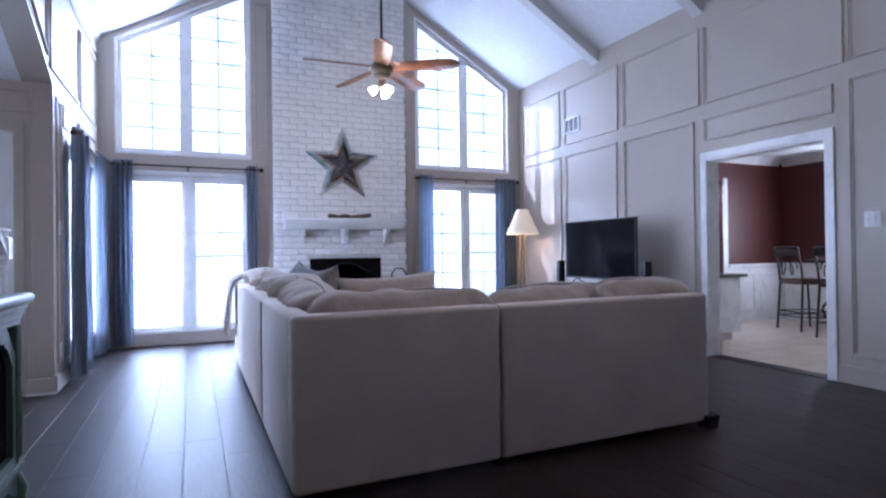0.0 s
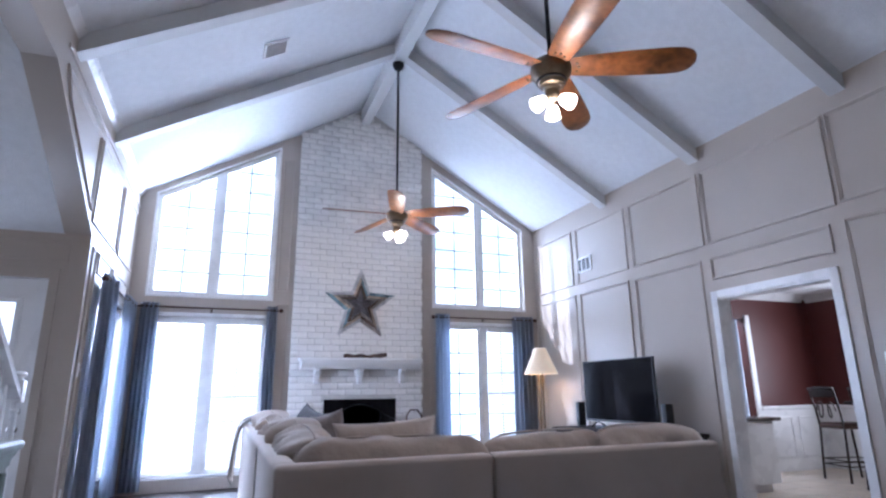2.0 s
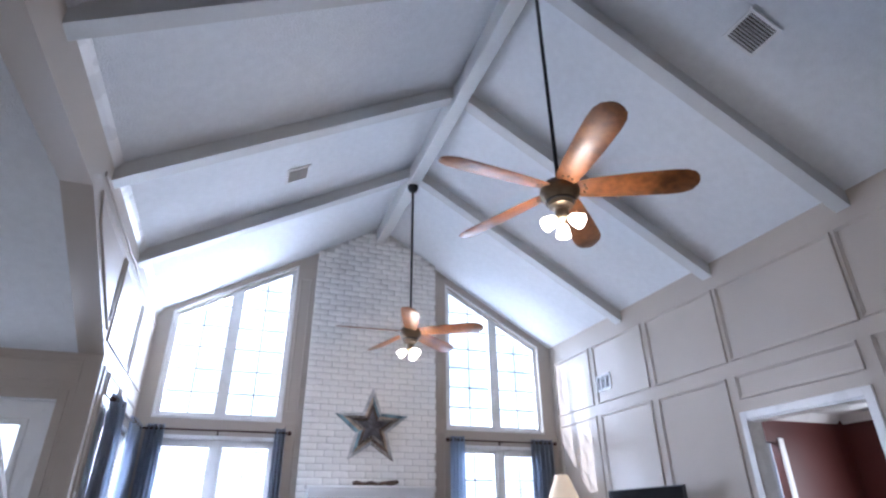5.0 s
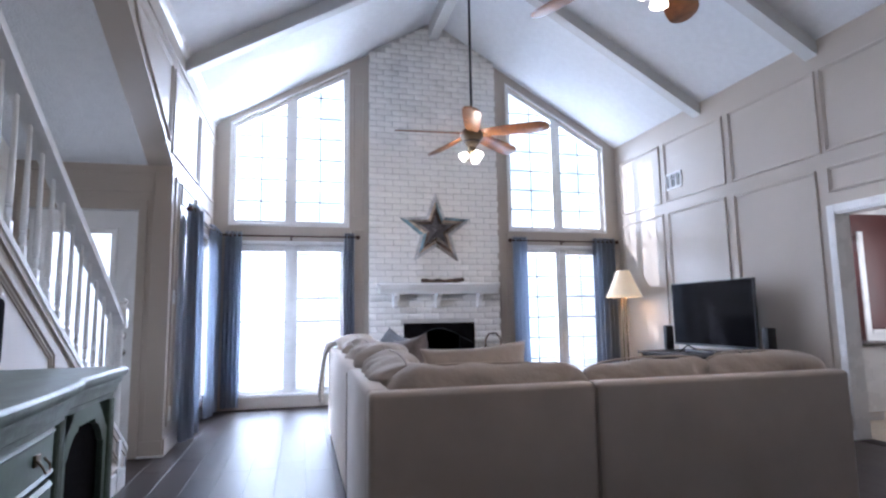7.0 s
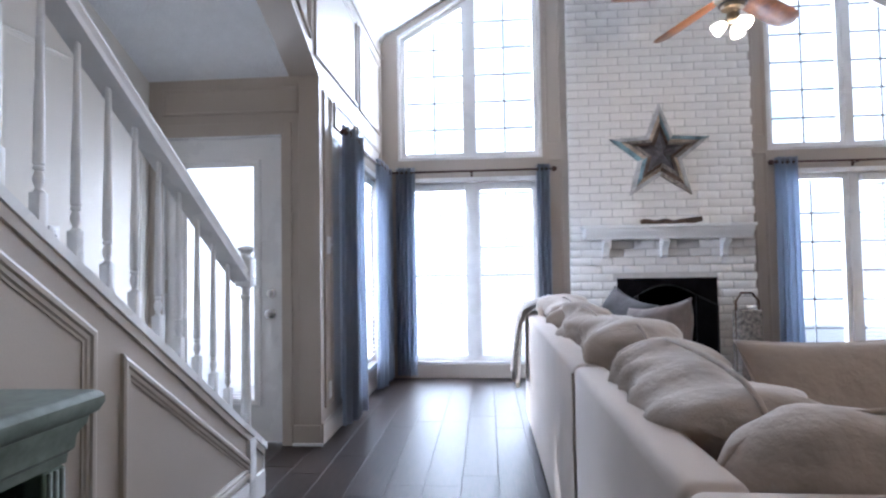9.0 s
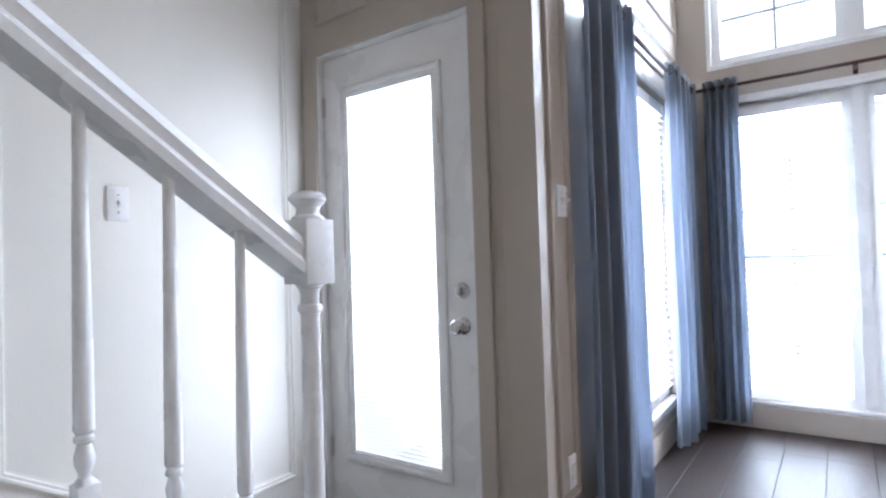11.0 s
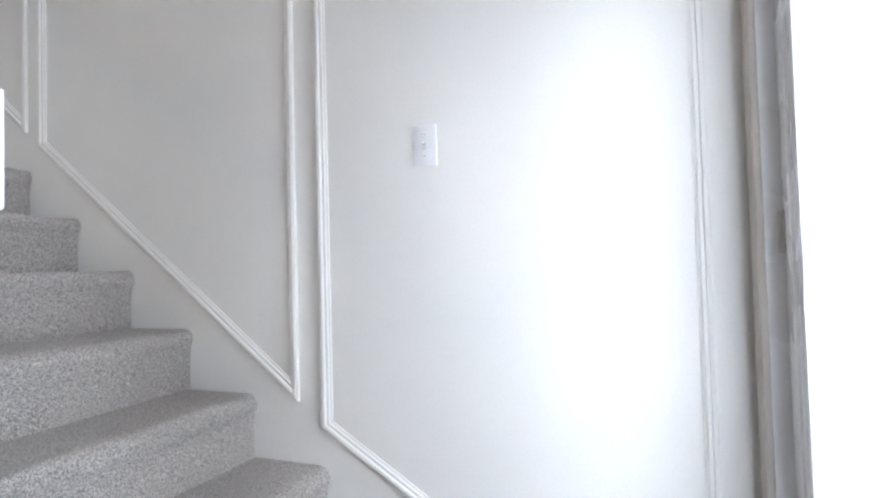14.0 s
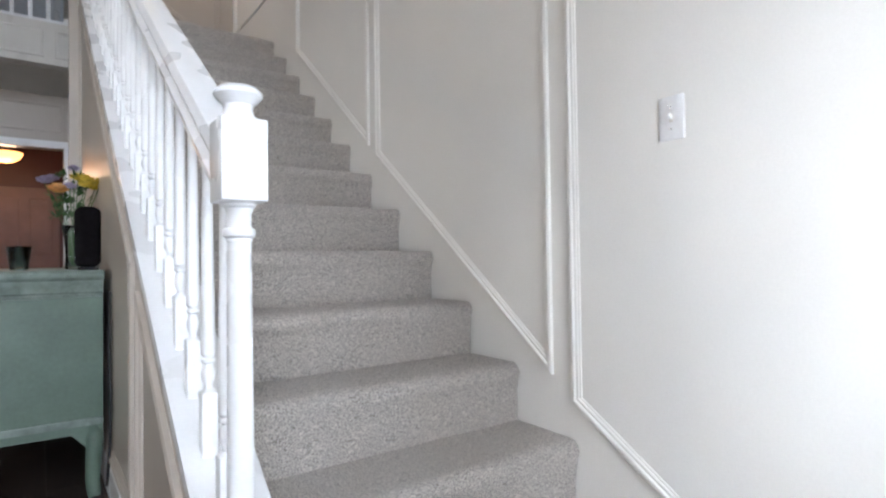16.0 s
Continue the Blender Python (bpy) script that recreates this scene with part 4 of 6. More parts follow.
throw_pillow(0.44, 0.44, T((0.97, 3.52, 0.735)) @ RZ4(-68) @ RX4(-16) @ RY4(-10), 33, BROWNPILLOW, "grey-brown square pillow leaning on the sofa back")

# blanket thrown over the back of the sofa
BLK = mat("taupe_fleece_blanket", (0.52, 0.45, 0.42), 0.95, var=0.15, scale=20, bump=0.002, bscale=220, sheen=0.5)
BLK2 = mat("cream_sherpa_trim", (0.70, 0.65, 0.59), 0.95, var=0.15, scale=30, bump=0.003, bscale=200, sheen=0.4)
blanket = thing("throw_blanket", (0.5, 5.0, 0.4), "taupe fleece throw with cream edge draped over the sofa back", "blanket")


def drape(y0, y1, lift, drop_out, drop_in, seed, thick=0.02):
    """Cloth over the sofa's back: up the outside, over the top and down the seat side, with soft hanging folds."""
    prof = [(SX0 - 0.062, ST - drop_out), (SX0 - 0.056, ST - drop_out * 0.8), (SX0 - 0.05, ST - drop_out * 0.55), (SX0 - 0.042, ST - 0.15), (SX0 - 0.03, ST - 0.06), (SX0 - 0.01, ST - 0.005), (SX0 + 0.03, ST + 0.025), (SX0 + 0.10, ST + 0.06), (SX0 + 0.2, ST + 0.085), (SX0 + 0.32, ST + 0.07), (SX0 + 0.42, ST + 0.01), (SX0 + 0.46, ST - drop_in)]
    bm = bmesh.new()
    rows = []
    nv = 40
    for k, (x, z) in enumerate(prof):
        out = max(0.0, 1 - k / 5.0)
        row = []
        for i in range(nv + 1):
            u = i / nv
            yy = y0 + (y1 - y0) * (0.5 + (u - 0.5) * (1 - 0.05 * out))
            fold = 0.5 + 0.5 * math.sin(u * 15 + seed + 0.25 * k) + 0.35 * noise.noise(Vector((u * 5, k * 0.4, seed)))
            off = lift + (0.006 + 0.022 * out) * fold
            hem = 0.02 * math.sin(u * 4 + seed) if k == 0 else 0.0
            if k < 5:
                row.append(bm.verts.new((x - off, yy, z + hem)))
            else:
                row.append(bm.verts.new((x - (lift if k < 7 else 0), yy, z + off)))
        rows.append(row)
    for a, b in zip(rows, rows[1:]):
        for i in range(nv):
            bm.faces.new((a[i], a[i + 1], b[i + 1], b[i]))
    bmesh.ops.solidify(bm, geom=bm.faces[:], thickness=-thick)
    return bm


for y0, y1, lift, drop, seed in ((4.60, 5.16, 0.0, 0.47, 1.6), (4.70, 5.12, 0.022, 0.44, 2.9)):
    part("blanket_cloth", drape(y0, y1, lift, drop, 0.2, seed), BLK, blanket, "", True)
    part("blanket_edge", drape(y0 - 0.028, y0 + 0.012, lift + 0.004, drop + 0.006, 0.2, seed, 0.026), BLK2, blanket, "cream fleece edge", True)

# ---------------- ceiling fans ----------------


FX = RIDGE_X


def ceiling_fan(y, hub_z, turn):
    f = thing("ceiling_fan", (FX, y, hub_z), "bronze ceiling fan with five walnut blades and lit glass shades", "ceiling fan", "ceiling fans")
    top = RIDGE_Z - 0.26
    part("canopy", lathe([(0.03, -0.09), (0.05, -0.07), (0.068, -0.03), (0.07, 0.0)], FX, y, top, 24), BLACKM, f, "", 40)
    part("downrod", tube([(FX, y, hub_z + 0.08), (FX, y, top - 0.08)], 0.014, 10), BLACKM, f, "", True)
    part("motor_housing", lathe([(0.03, -0.115), (0.075, -0.10), (0.085, -0.07), (0.10, -0.055), (0.118, -0.03), (0.125, 0.0), (0.12, 0.03), (0.10, 0.06), (0.06, 0.085), (0.025, 0.10)], FX, y, hub_z, 32), BRONZE, f, "", 40)
    part("housing_band", lathe([(0.09, -0.064), (0.094, -0.06), (0.094, -0.052), (0.09, -0.048)], FX, y, hub_z - 0.012, 32), BLACKM, f, "", 40)
    for k in range(5):
        a = radians(turn + 72 * k)
        m = T((FX, y, hub_z + 0.025)) @ Matrix.Rotation(a, 4, "Z") @ RY4(1.6) @ RX4(-17)
        bm = bmesh.new()
        stations = [(0.10, 0.056), (0.14, 0.070), (0.25, 0.083), (0.48, 0.095), (0.68, 0.099), (0.76, 0.093), (0.81, 0.072), (0.834, 0.040), (0.84, 0.014)]
        rings = []
        for r, w in stations:
            e = min(0.012, w * 0.4)
            rings.append([bm.verts.new((r, s, z)) for s, z in ((-w, 0), (-w + e, 0.006), (w - e, 0.006), (w, 0), (w - e, -0.006), (-w + e, -0.006))])
        for p, q in zip(rings, rings[1:]):
            for i in range(6):
                bm.faces.new((p[i], p[(i + 1) % 6], q[(i + 1) % 6], q[i]))
        bm.faces.new(rings[0])
        bm.faces.new(rings[-1][::-1])
        bm.transform(m)
        bl = part("blade", bm, BLADE, f, "walnut-stained wooden blade", 30)
        for s in (-0.03, 0.0, 0.03):
            part("screw", lathe([(0.008, -0.013), (0.008, -0.006)], 0, 0, 0, 8, None, m @ T((0.155 + 0.012 * (s == 0), s, 0))), BRONZE, bl)
    part("light_fitter", lathe([(0.02, -0.20), (0.035, -0.19), (0.045, -0.16), (0.04, -0.13), (0.05, -0.116)], FX, y, hub_z, 20), BRONZE, f, "", 40)
    for k in range(3):
        a = radians(turn + 40 + 120 * k)
        m = T((FX, y, hub_z - 0.155)) @ Matrix.Rotation(a, 4, "Z") @ RY4(128)
        arm_bm = tube([m @ Vector((0, 0, 0.02)), m @ Vector((0, 0, 0.075))], 0.014, 8)
        part("lamp_arm", arm_bm, BRONZE, f, "", True)
        sh = lathe([(0.02, 0.0), (0.03, 0.01), (0.038, 0.034), (0.042, 0.06), (0.047, 0.08), (0.043, 0.082)], 0, 0, 0, 20, None, m @ T((0, 0, 0.07)))
        part("lamp_shade", sh, GLOW, f, "glowing frosted glass shade", True)
    lamp = new("fan_lamp", bpy.data.lights.new("fan_lamp", "POINT"))
    lamp.data.energy, lamp.data.color, lamp.data.shadow_soft_size = 16.2, (1.0, 0.8, 0.58), 0.09
    lamp.location = (FX, y, hub_z - 0.33)
    return f


ceiling_fan(1.49, 2.97, -101)
ceiling_fan(4.745, 3.03, -107)

# ---------------- mantel, hearth, star ----------------
mantel = thing("mantel_shelf", (1.93, 6.35, 1.4), "white painted mantel shelf on three corbels", "mantel")
part("shelf", box(1.12, 2.755, 6.24, 6.452, 1.50, 1.535, 0.006), MANTELW, mantel, "", 40)
part("cornice", prism([(6.452, 1.40), (6.30, 1.40), (6.295, 1.425), (6.265, 1.45), (6.255, 1.4985), (6.452, 1.4985)], "x", 1.145, 2.73), MANTELW, mantel, "", 40)
for x in (1.36, 1.93, 2.51):
    cb = prism([(6.452, 1.398), (6.31, 1.398), (6.31, 1.365), (6.345, 1.35), (6.375, 1.31), (6.39, 1.26), (6.385, 1.235), (6.41, 1.215), (6.452, 1.21)], "x", x - 0.03, x + 0.03)
    part("corbel", cb, MANTELW, mantel, "", 40)
stick = thing("driftwood", (1.98, 6.33, 1.536), "weathered piece of driftwood lying on the mantel shelf", "driftwood")
dw = bmesh.new()
tube([(1.70 + 0.02 * k, 6.34 + 0.012 * math.sin(k * 0.5), 1.562 + 0.008 * math.sin(k * 0.7) + (0.012 if k > 24 else 0)) for k in range(30)], 0.027, 10, dw, 0.02)
tube([(2.1, 6.34, 1.575), (2.2, 6.33, 1.592), (2.27, 6.325, 1.60)], 0.016, 8, dw, 0.01)
part("branch", dw, OLDBROWN, stick, "", True)
fb = thing("firebox", (1.94, 6.45, 0), "soot-black open firebox in the white brick chimney", "fireplace", kind="structure")
part("firebox_back", box(FIRE[0] + 0.002, FIRE[1] - 0.002, 6.445, 6.4615, 0.0, FIRE[2] - 0.02), DULL_BLACK, fb)
screen = thing("fire_screen", (1.94, 6.40, 0), "black folding mesh fire screen standing before the firebox", "fire screen")
for a, b, tl in (((1.50, 6.34), (1.66, 6.425), -0.10), ((1.662, 6.425), (2.22, 6.425), 0.0), ((2.222, 6.425), (2.40, 6.34), -0.10)):
    sc = bmesh.new()
    pts = []
    for k in range(13):
        u = k / 12
        z = 0.84 + (0.10 * math.sin(math.pi * u) if tl == 0 else tl * ((1 - u) if a[0] < 1.6 else u))
        pts.append((a[0] + (b[0] - a[0]) * u, a[1] + (b[1] - a[1]) * u, z))
    fr_pts = [(a[0], a[1], 0.0)] + pts + [(b[0], b[1], 0.0)]
    pf = part("screen_frame", tube(fr_pts, 0.008, 6, sc), BLACKM, screen, "", True)
    ms = bmesh.new()
    lo = [ms.verts.new((p[0], p[1], 0.03)) for p in pts]
    hi = [ms.verts.new(p) for p in pts]
    for k in range(12):
        ms.faces.new((lo[k], lo[k + 1], hi[k + 1], hi[k]))
    bmesh.ops.solidify(ms, geom=ms.faces[:], thickness=0.002)
    part("mesh_panel", ms, DULL_BLACK, screen)

star = thing("barn_star", (1.93, 6.42, 2.3), "five-pointed star of weathered barn wood and dark steel on the chimney", "wall decoration")
SC = Vector((1.918, 0, 2.253))


def star_pt(k, R, r):
    a = radians(90 + 36 * k)
    q = R if k % 2 == 0 else r
    return SC + Vector((q * math.cos(a), 0, q * math.sin(a)))


def star_ring(R0, r0, R1, r1, y0, y1, mats, name):
    """A ring of ten boards between two star outlines, the inner edge standing prouder."""
    for k in range(10):
        bm = bmesh.new()
        o0, o1, i0, i1 = star_pt(k, R0, r0), star_pt(k + 1, R0, r0), star_pt(k, R1, r1), star_pt(k + 1, R1, r1)
        vs = []
        for p, y in ((o0, y0), (o1, y0), (i1, y1), (i0, y1), (o0, 6.448), (o1, 6.448), (i1, 6.448), (i0, 6.448)):
            vs.append(bm.verts.new((p.x, y, p.z)))
        for q in ((0, 1, 2, 3), (7, 6, 5, 4), (0, 4, 5, 1), (1, 5, 6, 2), (2, 6, 7, 3), (3, 7, 4, 0)):
            bm.faces.new([vs[t] for t in q])
        part(name, bm, mats[k % len(mats)], star, "weathered board")


star_ring(0.515, 0.222, 0.416, 0.18, 6.415, 6.40, [OLDGREY, OLDGREY, OLDBLUE, OLDGREY, OLDGREY, OLDWOOD], "outer_board")
star_ring(0.411, 0.177, 0.326, 0.14, 6.42, 6.385, [OLDTAN, OLDWOOD, OLDTAN, OLDBLUE, OLDTAN, OLDBROWN], "middle_board")
star_ring(0.321, 0.137, 0.241, 0.102, 6.41, 6.365, [OLDBROWN, OLDBROWN, OLDWOOD], "inner_board")
sb = bmesh.new()
cv = sb.verts.new((SC.x, 6.345, SC.z))
rim = [sb.verts.new((star_pt(k, 0.236, 0.099).x, 6.405, star_pt(k, 0.236, 0.099).z)) for k in range(10)]
bk = [sb.verts.new((star_pt(k, 0.236, 0.099).x, 6.447, star_pt(k, 0.236, 0.099).z)) for k in range(10)]
for k in range(10):
    sb.faces.new((cv, rim[k], rim[(k + 1) % 10]))
    sb.faces.new((rim[k], bk[k], bk[(k + 1) % 10], rim[(k + 1) % 10]))
sb.faces.new(bk)
part("steel_star", sb, STEEL, star, "dark faceted steel star")

basket = thing("log_holder", (2.66, 6.3, 0), "wire and wicker holder beside the hearth", "basket")
part("holder_body", tube([(2.55, 6.3, 0.02), (2.55, 6.3, 0.78), (2.6, 6.3, 0.86), (2.7, 6.3, 0.86), (2.76, 6.3, 0.78), (2.76, 6.3, 0.02)], 0.012, 8), OLDBROWN, basket, "", True)
part("holder_basket", box(2.545, 2.765, 6.22, 6.40, 0.0, 0.70, 0.02), OLDWOOD, basket, "", 40)

# ---------------- lamp, television and stand ----------------
lampx, lampy = 4.42, 5.93
fl = thing("floor_lamp", (lampx, lampy, 0), "floor lamp with cream empire shade and three slim dark poles", "floor lamp")
part("lamp_base", lathe([(0.15, 0), (0.15, 0.018), (0.13, 0.03), (0.04, 0.04)], lampx, lampy, 0, 24), BLACKM, fl, "", 40)
for k in range(3):
    a = 2 * math.pi * k / 3 + 0.4
    dx, dy = 0.035 * math.cos(a), 0.035 * math.sin(a)
    part("pole", tube([(lampx + dx, lampy + dy, 0.03), (lampx + dx, lampy + dy, 1.36)], 0.009, 8), BRONZE, fl, "", True)
sd = bmesh.new()
ns = 28
for r0, r1, s in ((0.235, 0.082, 1), (0.232, 0.079, -1)):
    lo = [sd.verts.new((lampx + r0 * (1 + 0.012 * (k % 2)) * math.cos(2 * math.pi * k / 56), lampy + r0 * (1 + 0.012 * (k % 2)) * math.sin(2 * math.pi * k / 56), 1.312)) for k in range(56)]
    hi = [sd.verts.new((lampx + r1 * math.cos(2 * math.pi * k / 56), lampy + r1 * math.sin(2 * math.pi * k / 56), 1.675)) for k in range(56)]
    for k in range(56):
        sd.faces.new((lo[k], lo[(k + 1) % 56], hi[(k + 1) % 56], hi[k]))
part("shade", sd, SHADE, fl, "pleated cream lampshade, lit", 40)
lamp = new("floor_lamp_bulb", bpy.data.lights.new("floor_lamp_bulb", "POINT"))
lamp.data.energy, lamp.data.color, lamp.data.shadow_soft_size, lamp.location = 6, (1.0, 0.72, 0.42), 0.04, (lampx, lampy, 1.47)

stand = thing("tv_stand", (4.45, 4.6, 0), "espresso-stained low television stand with moulded top", "tv stand")
part("top", box(4.06, 4.74, 3.35, 5.14, 0.625, 0.66, 0.008), ESPRESSO, stand, "", 40)
part("top_moulding", prism([(4.08, 0.622), (4.74, 0.622), (4.74, 0.57), (4.115, 0.57), (4.105, 0.60)], "y", 3.38, 5.11), ESPRESSO, stand)
part("body", box(4.12, 4.74, 3.40, 5.09, 0.06, 0.569, 0.006), ESPRESSO, stand)
part("plinth", box(4.14, 4.72, 3.43, 5.06, 0.0, 0.06), ESPRESSO, stand)
for y in (3.43, 3.985, 4.54):
    d = part("door", box(4.105, 4.119, y, y + 0.52, 0.09, 0.55, 0.004), ESPRESSO, stand)
    part("handle", tube([(4.095, y + 0.26, 0.28), (4.095, y + 0.26, 0.38)], 0.006, 8), BRONZE, d, "", True)
tv = thing("television", (4.42, 4.27, 0.66), "large black flat television, switched off, on the stand", "television")
part("bezel", wall_with_holes("x", 4.392, 4.425, 3.66, 4.885, 0.735, 1.43, [(3.672, 4.873, 0.757, 1.418)]), BLACK, tv)
part("screen", box(4.397, 4.41, 3.671, 4.874, 0.756, 1.419), SCREEN, tv, "dark glossy screen")
part("housing", box(4.4255, 4.47, 3.80, 4.73, 0.80, 1.30, 0.01), BLACK, tv)
for y in (3.85, 4.68):
    ft = tube([(4.30, y - 0.0, 0.667), (4.41, y, 0.735), (4.53, y, 0.667)], 0.009, 8)
    part("foot", ft, BLACK, tv, "", True)
for y in (3.52, 5.0):
    s = thing("speaker", (4.40, y, 0.66), "slim black upright loudspeaker beside the television", "speaker", "television speakers")
    part("cabinet", box(4.35, 4.45, y - 0.035, y + 0.035, 0.675, 0.95, 0.012), BLACK, s, "", 40)
    part("speaker_base", lathe([(0.06, 0), (0.06, 0.008), (0.03, 0.016)], 4.40, y, 0.66, 20), BLACK, s, "", 40)
sbr = thing("soundbar", (4.27, 4.27, 0.66), "low black box lying on the stand before the television", "soundbar")
part("body", box(4.23, 4.30, 4.05, 4.50, 0.661, 0.70, 0.008), BLACK, sbr, "", 40)

# ---------------- green breakfront cabinet ----------------
CX, CZ = -0.955, 0.888
C_END, C_NOTCH, C_MID = 1.60, 1.09, 0.28


def cab_front(y, grow=0.0):
    """The cabinet's front line: straight wings, and a bowed middle that steps forward."""
    d = abs(y - C_MID)
    if d > C_NOTCH - C_MID:
        return -0.515 + grow
    u = d / (C_NOTCH - C_MID)
    return -0.495 + 0.055 * (1 - u * u) + grow


def cab_outline(grow):
    half = C_END - C_MID + grow
    ys = [C_MID + half, C_NOTCH + grow + 0.001]
    ys += [C_MID + (C_NOTCH - C_MID + grow) * (1 - k / 12) for k in range(25)]
    ys += [2 * C_MID - C_NOTCH - grow - 0.001, C_MID - half]
    pts = []
    for y in ys:
        d = abs(y - C_MID)
        if d > C_NOTCH - C_MID + grow:
            x = -0.515 + grow
        else:
            u = d / (C_NOTCH - C_MID + grow)
            x = -0.495 + 0.055 * (1 - u * u) + grow
        pts.append((x, y))
    return [(CX, C_MID + half)] + pts + [(CX, C_MID - half)]


cab = thing("console_cabinet", (-0.75, C_MID, 0), "sage-green painted breakfront console with worn edges and door openings blacked in as shade", "cabinet")
tb = bmesh.new()
prev = None
rings = []
for g, z in ((0.004, 0.783), (0.006, 0.798), (0.012, 0.803), (0.014, 0.823), (0.024, 0.838), (0.026, 0.849), (0.036, 0.855), (0.042, 0.867), (0.042, 0.877), (0.036, 0.885), (0.03, CZ)):
    rings.append([tb.verts.new((x, y, z)) for x, y in cab_outline(g)])
n = len(rings[0])
for a, b in zip(rings, rings[1:]):
    for i in range(n):
        tb.faces.new((a[i], a[(i + 1) % n], b[(i + 1) % n], b[i]))
tb.faces.new(rings[0][::-1])
tb.faces.new(rings[-1])
part("cabinet_top", tb, GREENW, cab, "sage-green top with rubbed pale edges", 35)
# carcass: end panels, back, floor, wing fronts with shaped openings
part("end_panel", box(CX, -0.517, C_END - 0.022, C_END, 0.29, 0.782), GREEN, cab)
part("end_panel", box(CX, -0.517, 2 * C_MID - C_END, 2 * C_MID - C_END + 0.022, 0.29, 0.782), GREEN, cab)
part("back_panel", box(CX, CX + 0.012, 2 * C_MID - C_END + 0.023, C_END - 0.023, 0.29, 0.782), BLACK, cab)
part("cabinet_floor", prism(cab_outline(-0.004), "z", 0.285, 0.31), GREEN, cab)


def wing_front(y0, y1):
    """A door frame whose opening has stepped, rounded upper corners."""
    bm = bmesh.new()
    x0, x1 = -0.532, -0.512
    oy0, oy1, oz0, oz1 = y0 + 0.035, y1 - 0.035, 0.345, 0.735
    arc = [(oy1, oz1 - 0.085), (oy1 - 0.012, oz1 - 0.08), (oy1 - 0.03, oz1 - 0.05), (oy1 - 0.06, oz1 - 0.022), (oy1 - 0.09, oz1 - 0.012), (oy1 - 0.095, oz1)]
    opening_pts = [(oy0, oz0), (oy1, oz0)] + arc + [(y0 + y1 - a, b) for a, b in arc[::-1]]
    outer = [(y0, 0.31), (y1, 0.31)] + [(y1, b) for a, b in arc[:3]] + [(a, 0.782) for a, b in arc[3:]] + [(y0 + y1 - a, 0.782) for a, b in arc[::-1][:3]] + [(y0, b) for a, b in arc[::-1][3:]]
    k = len(opening_pts)
    for x in (x0, x1):
        vi, vo = [bm.verts.new((x, *p)) for p in opening_pts], [bm.verts.new((x, *p)) for p in outer]
        for i in range(k):
            bm.faces.new((vo[i], vo[(i + 1) % k], vi[(i + 1) % k], vi[i]))
        if x == x0:
            base_i = vi
        else:
            for i in range(k):
                bm.faces.new((base_i[i], base_i[(i + 1) % k], vi[(i + 1) % k], vi[i]))
    return bm


for y0, y1 in ((C_NOTCH + 0.055, C_END - 0.05), (2 * C_MID - C_END + 0.05, 2 * C_MID - C_NOTCH - 0.055)):
    d = part("door", wing_front(y0, y1), GREEN, cab)
    # Black sheet behind the opening paints in the shade of the cabinet's inside.
    part("door_panel", box(-0.538, -0.5335, y0 + 0.02, y1 - 0.02, 0.33, 0.76), DULL_BLACK, d, "black sheet standing for the shaded interior")
    part("shelf", box(CX + 0.02, -0.580, y0, y1, 0.53, 0.55), ESPRESSO, cab)
for y in (C_END - 0.05, C_NOTCH + 0.005, 2 * C_MID - C_NOTCH - 0.055, 2 * C_MID - C_END):
    pl = part("pilaster", box(-0.540, -0.506, y + 0.001, y + 0.049, 0.31, 0.782, 0.004), GREEN, cab)
    for k in range(3):
        part("flute", tube([(-0.505, y + 0.012 + 0.013 * k, 0.33), (-0.505, y + 0.012 + 0.013 * k, 0.78)], 0.0042, 6), GREENW, pl, "", True)
drw = [(0.315, 0.475), (0.485, 0.635), (0.645, 0.775)]
for z0, z1 in drw:
    bm = bmesh.new()
    ya, yb = 2 * C_MID - C_NOTCH + 0.03, C_NOTCH - 0.03
    rows = []
    for z, g in ((z0, -0.004), (z0 + 0.012, 0.006), (z0 + 0.02, 0.0), (z1 - 0.02, 0.0), (z1 - 0.012, 0.006), (z1, -0.004)):
        rows.append([bm.verts.new((cab_front(ya + (yb - ya) * k / 16, g - 0.012), ya + (yb - ya) * k / 16, z)) for k in range(17)])
    back = [[bm.verts.new((-0.540, ya + (yb - ya) * k / 16, z)) for k in range(17)] for z in (z0, z1)]
    for a, b in zip(rows, rows[1:]):
        for k in range(16):
            bm.faces.new((a[k], a[k + 1], b[k + 1], b[k]))
    for a, b in ((rows[0], back[0]), (rows[-1], back[1])):
        for k in range(16):
            bm.faces.new((a[k], b[k], b[k + 1], a[k + 1]))
    d = part("drawer", bm, GREEN, cab, "", 35)
    for yy in (0.12, 0.9):
        xf = cab_front(yy) - 0.006
        zc = (z0 + z1) / 2
        pull = bmesh.new()
        box(xf - 0.006, xf + 0.004, yy - 0.016, yy + 0.016, zc - 0.008, zc + 0.022, 0.003, pull)
        tube([(xf + 0.008, yy - 0.02, zc + 0.01), (xf + 0.022, yy - 0.021, zc - 0.006), (xf + 0.026, yy - 0.014, zc - 0.022), (xf + 0.026, yy + 0.014, zc - 0.022), (xf + 0.022, yy + 0.021, zc - 0.006), (xf + 0.008, yy + 0.02, zc + 0.01)], 0.0032, 8, pull)
        part("drawer_pull", pull, BRONZE, d, "aged metal bail pull", 40)
# Black board behind the drawer fronts, visible through their gaps.
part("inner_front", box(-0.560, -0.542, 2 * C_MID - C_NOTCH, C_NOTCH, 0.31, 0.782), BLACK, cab)
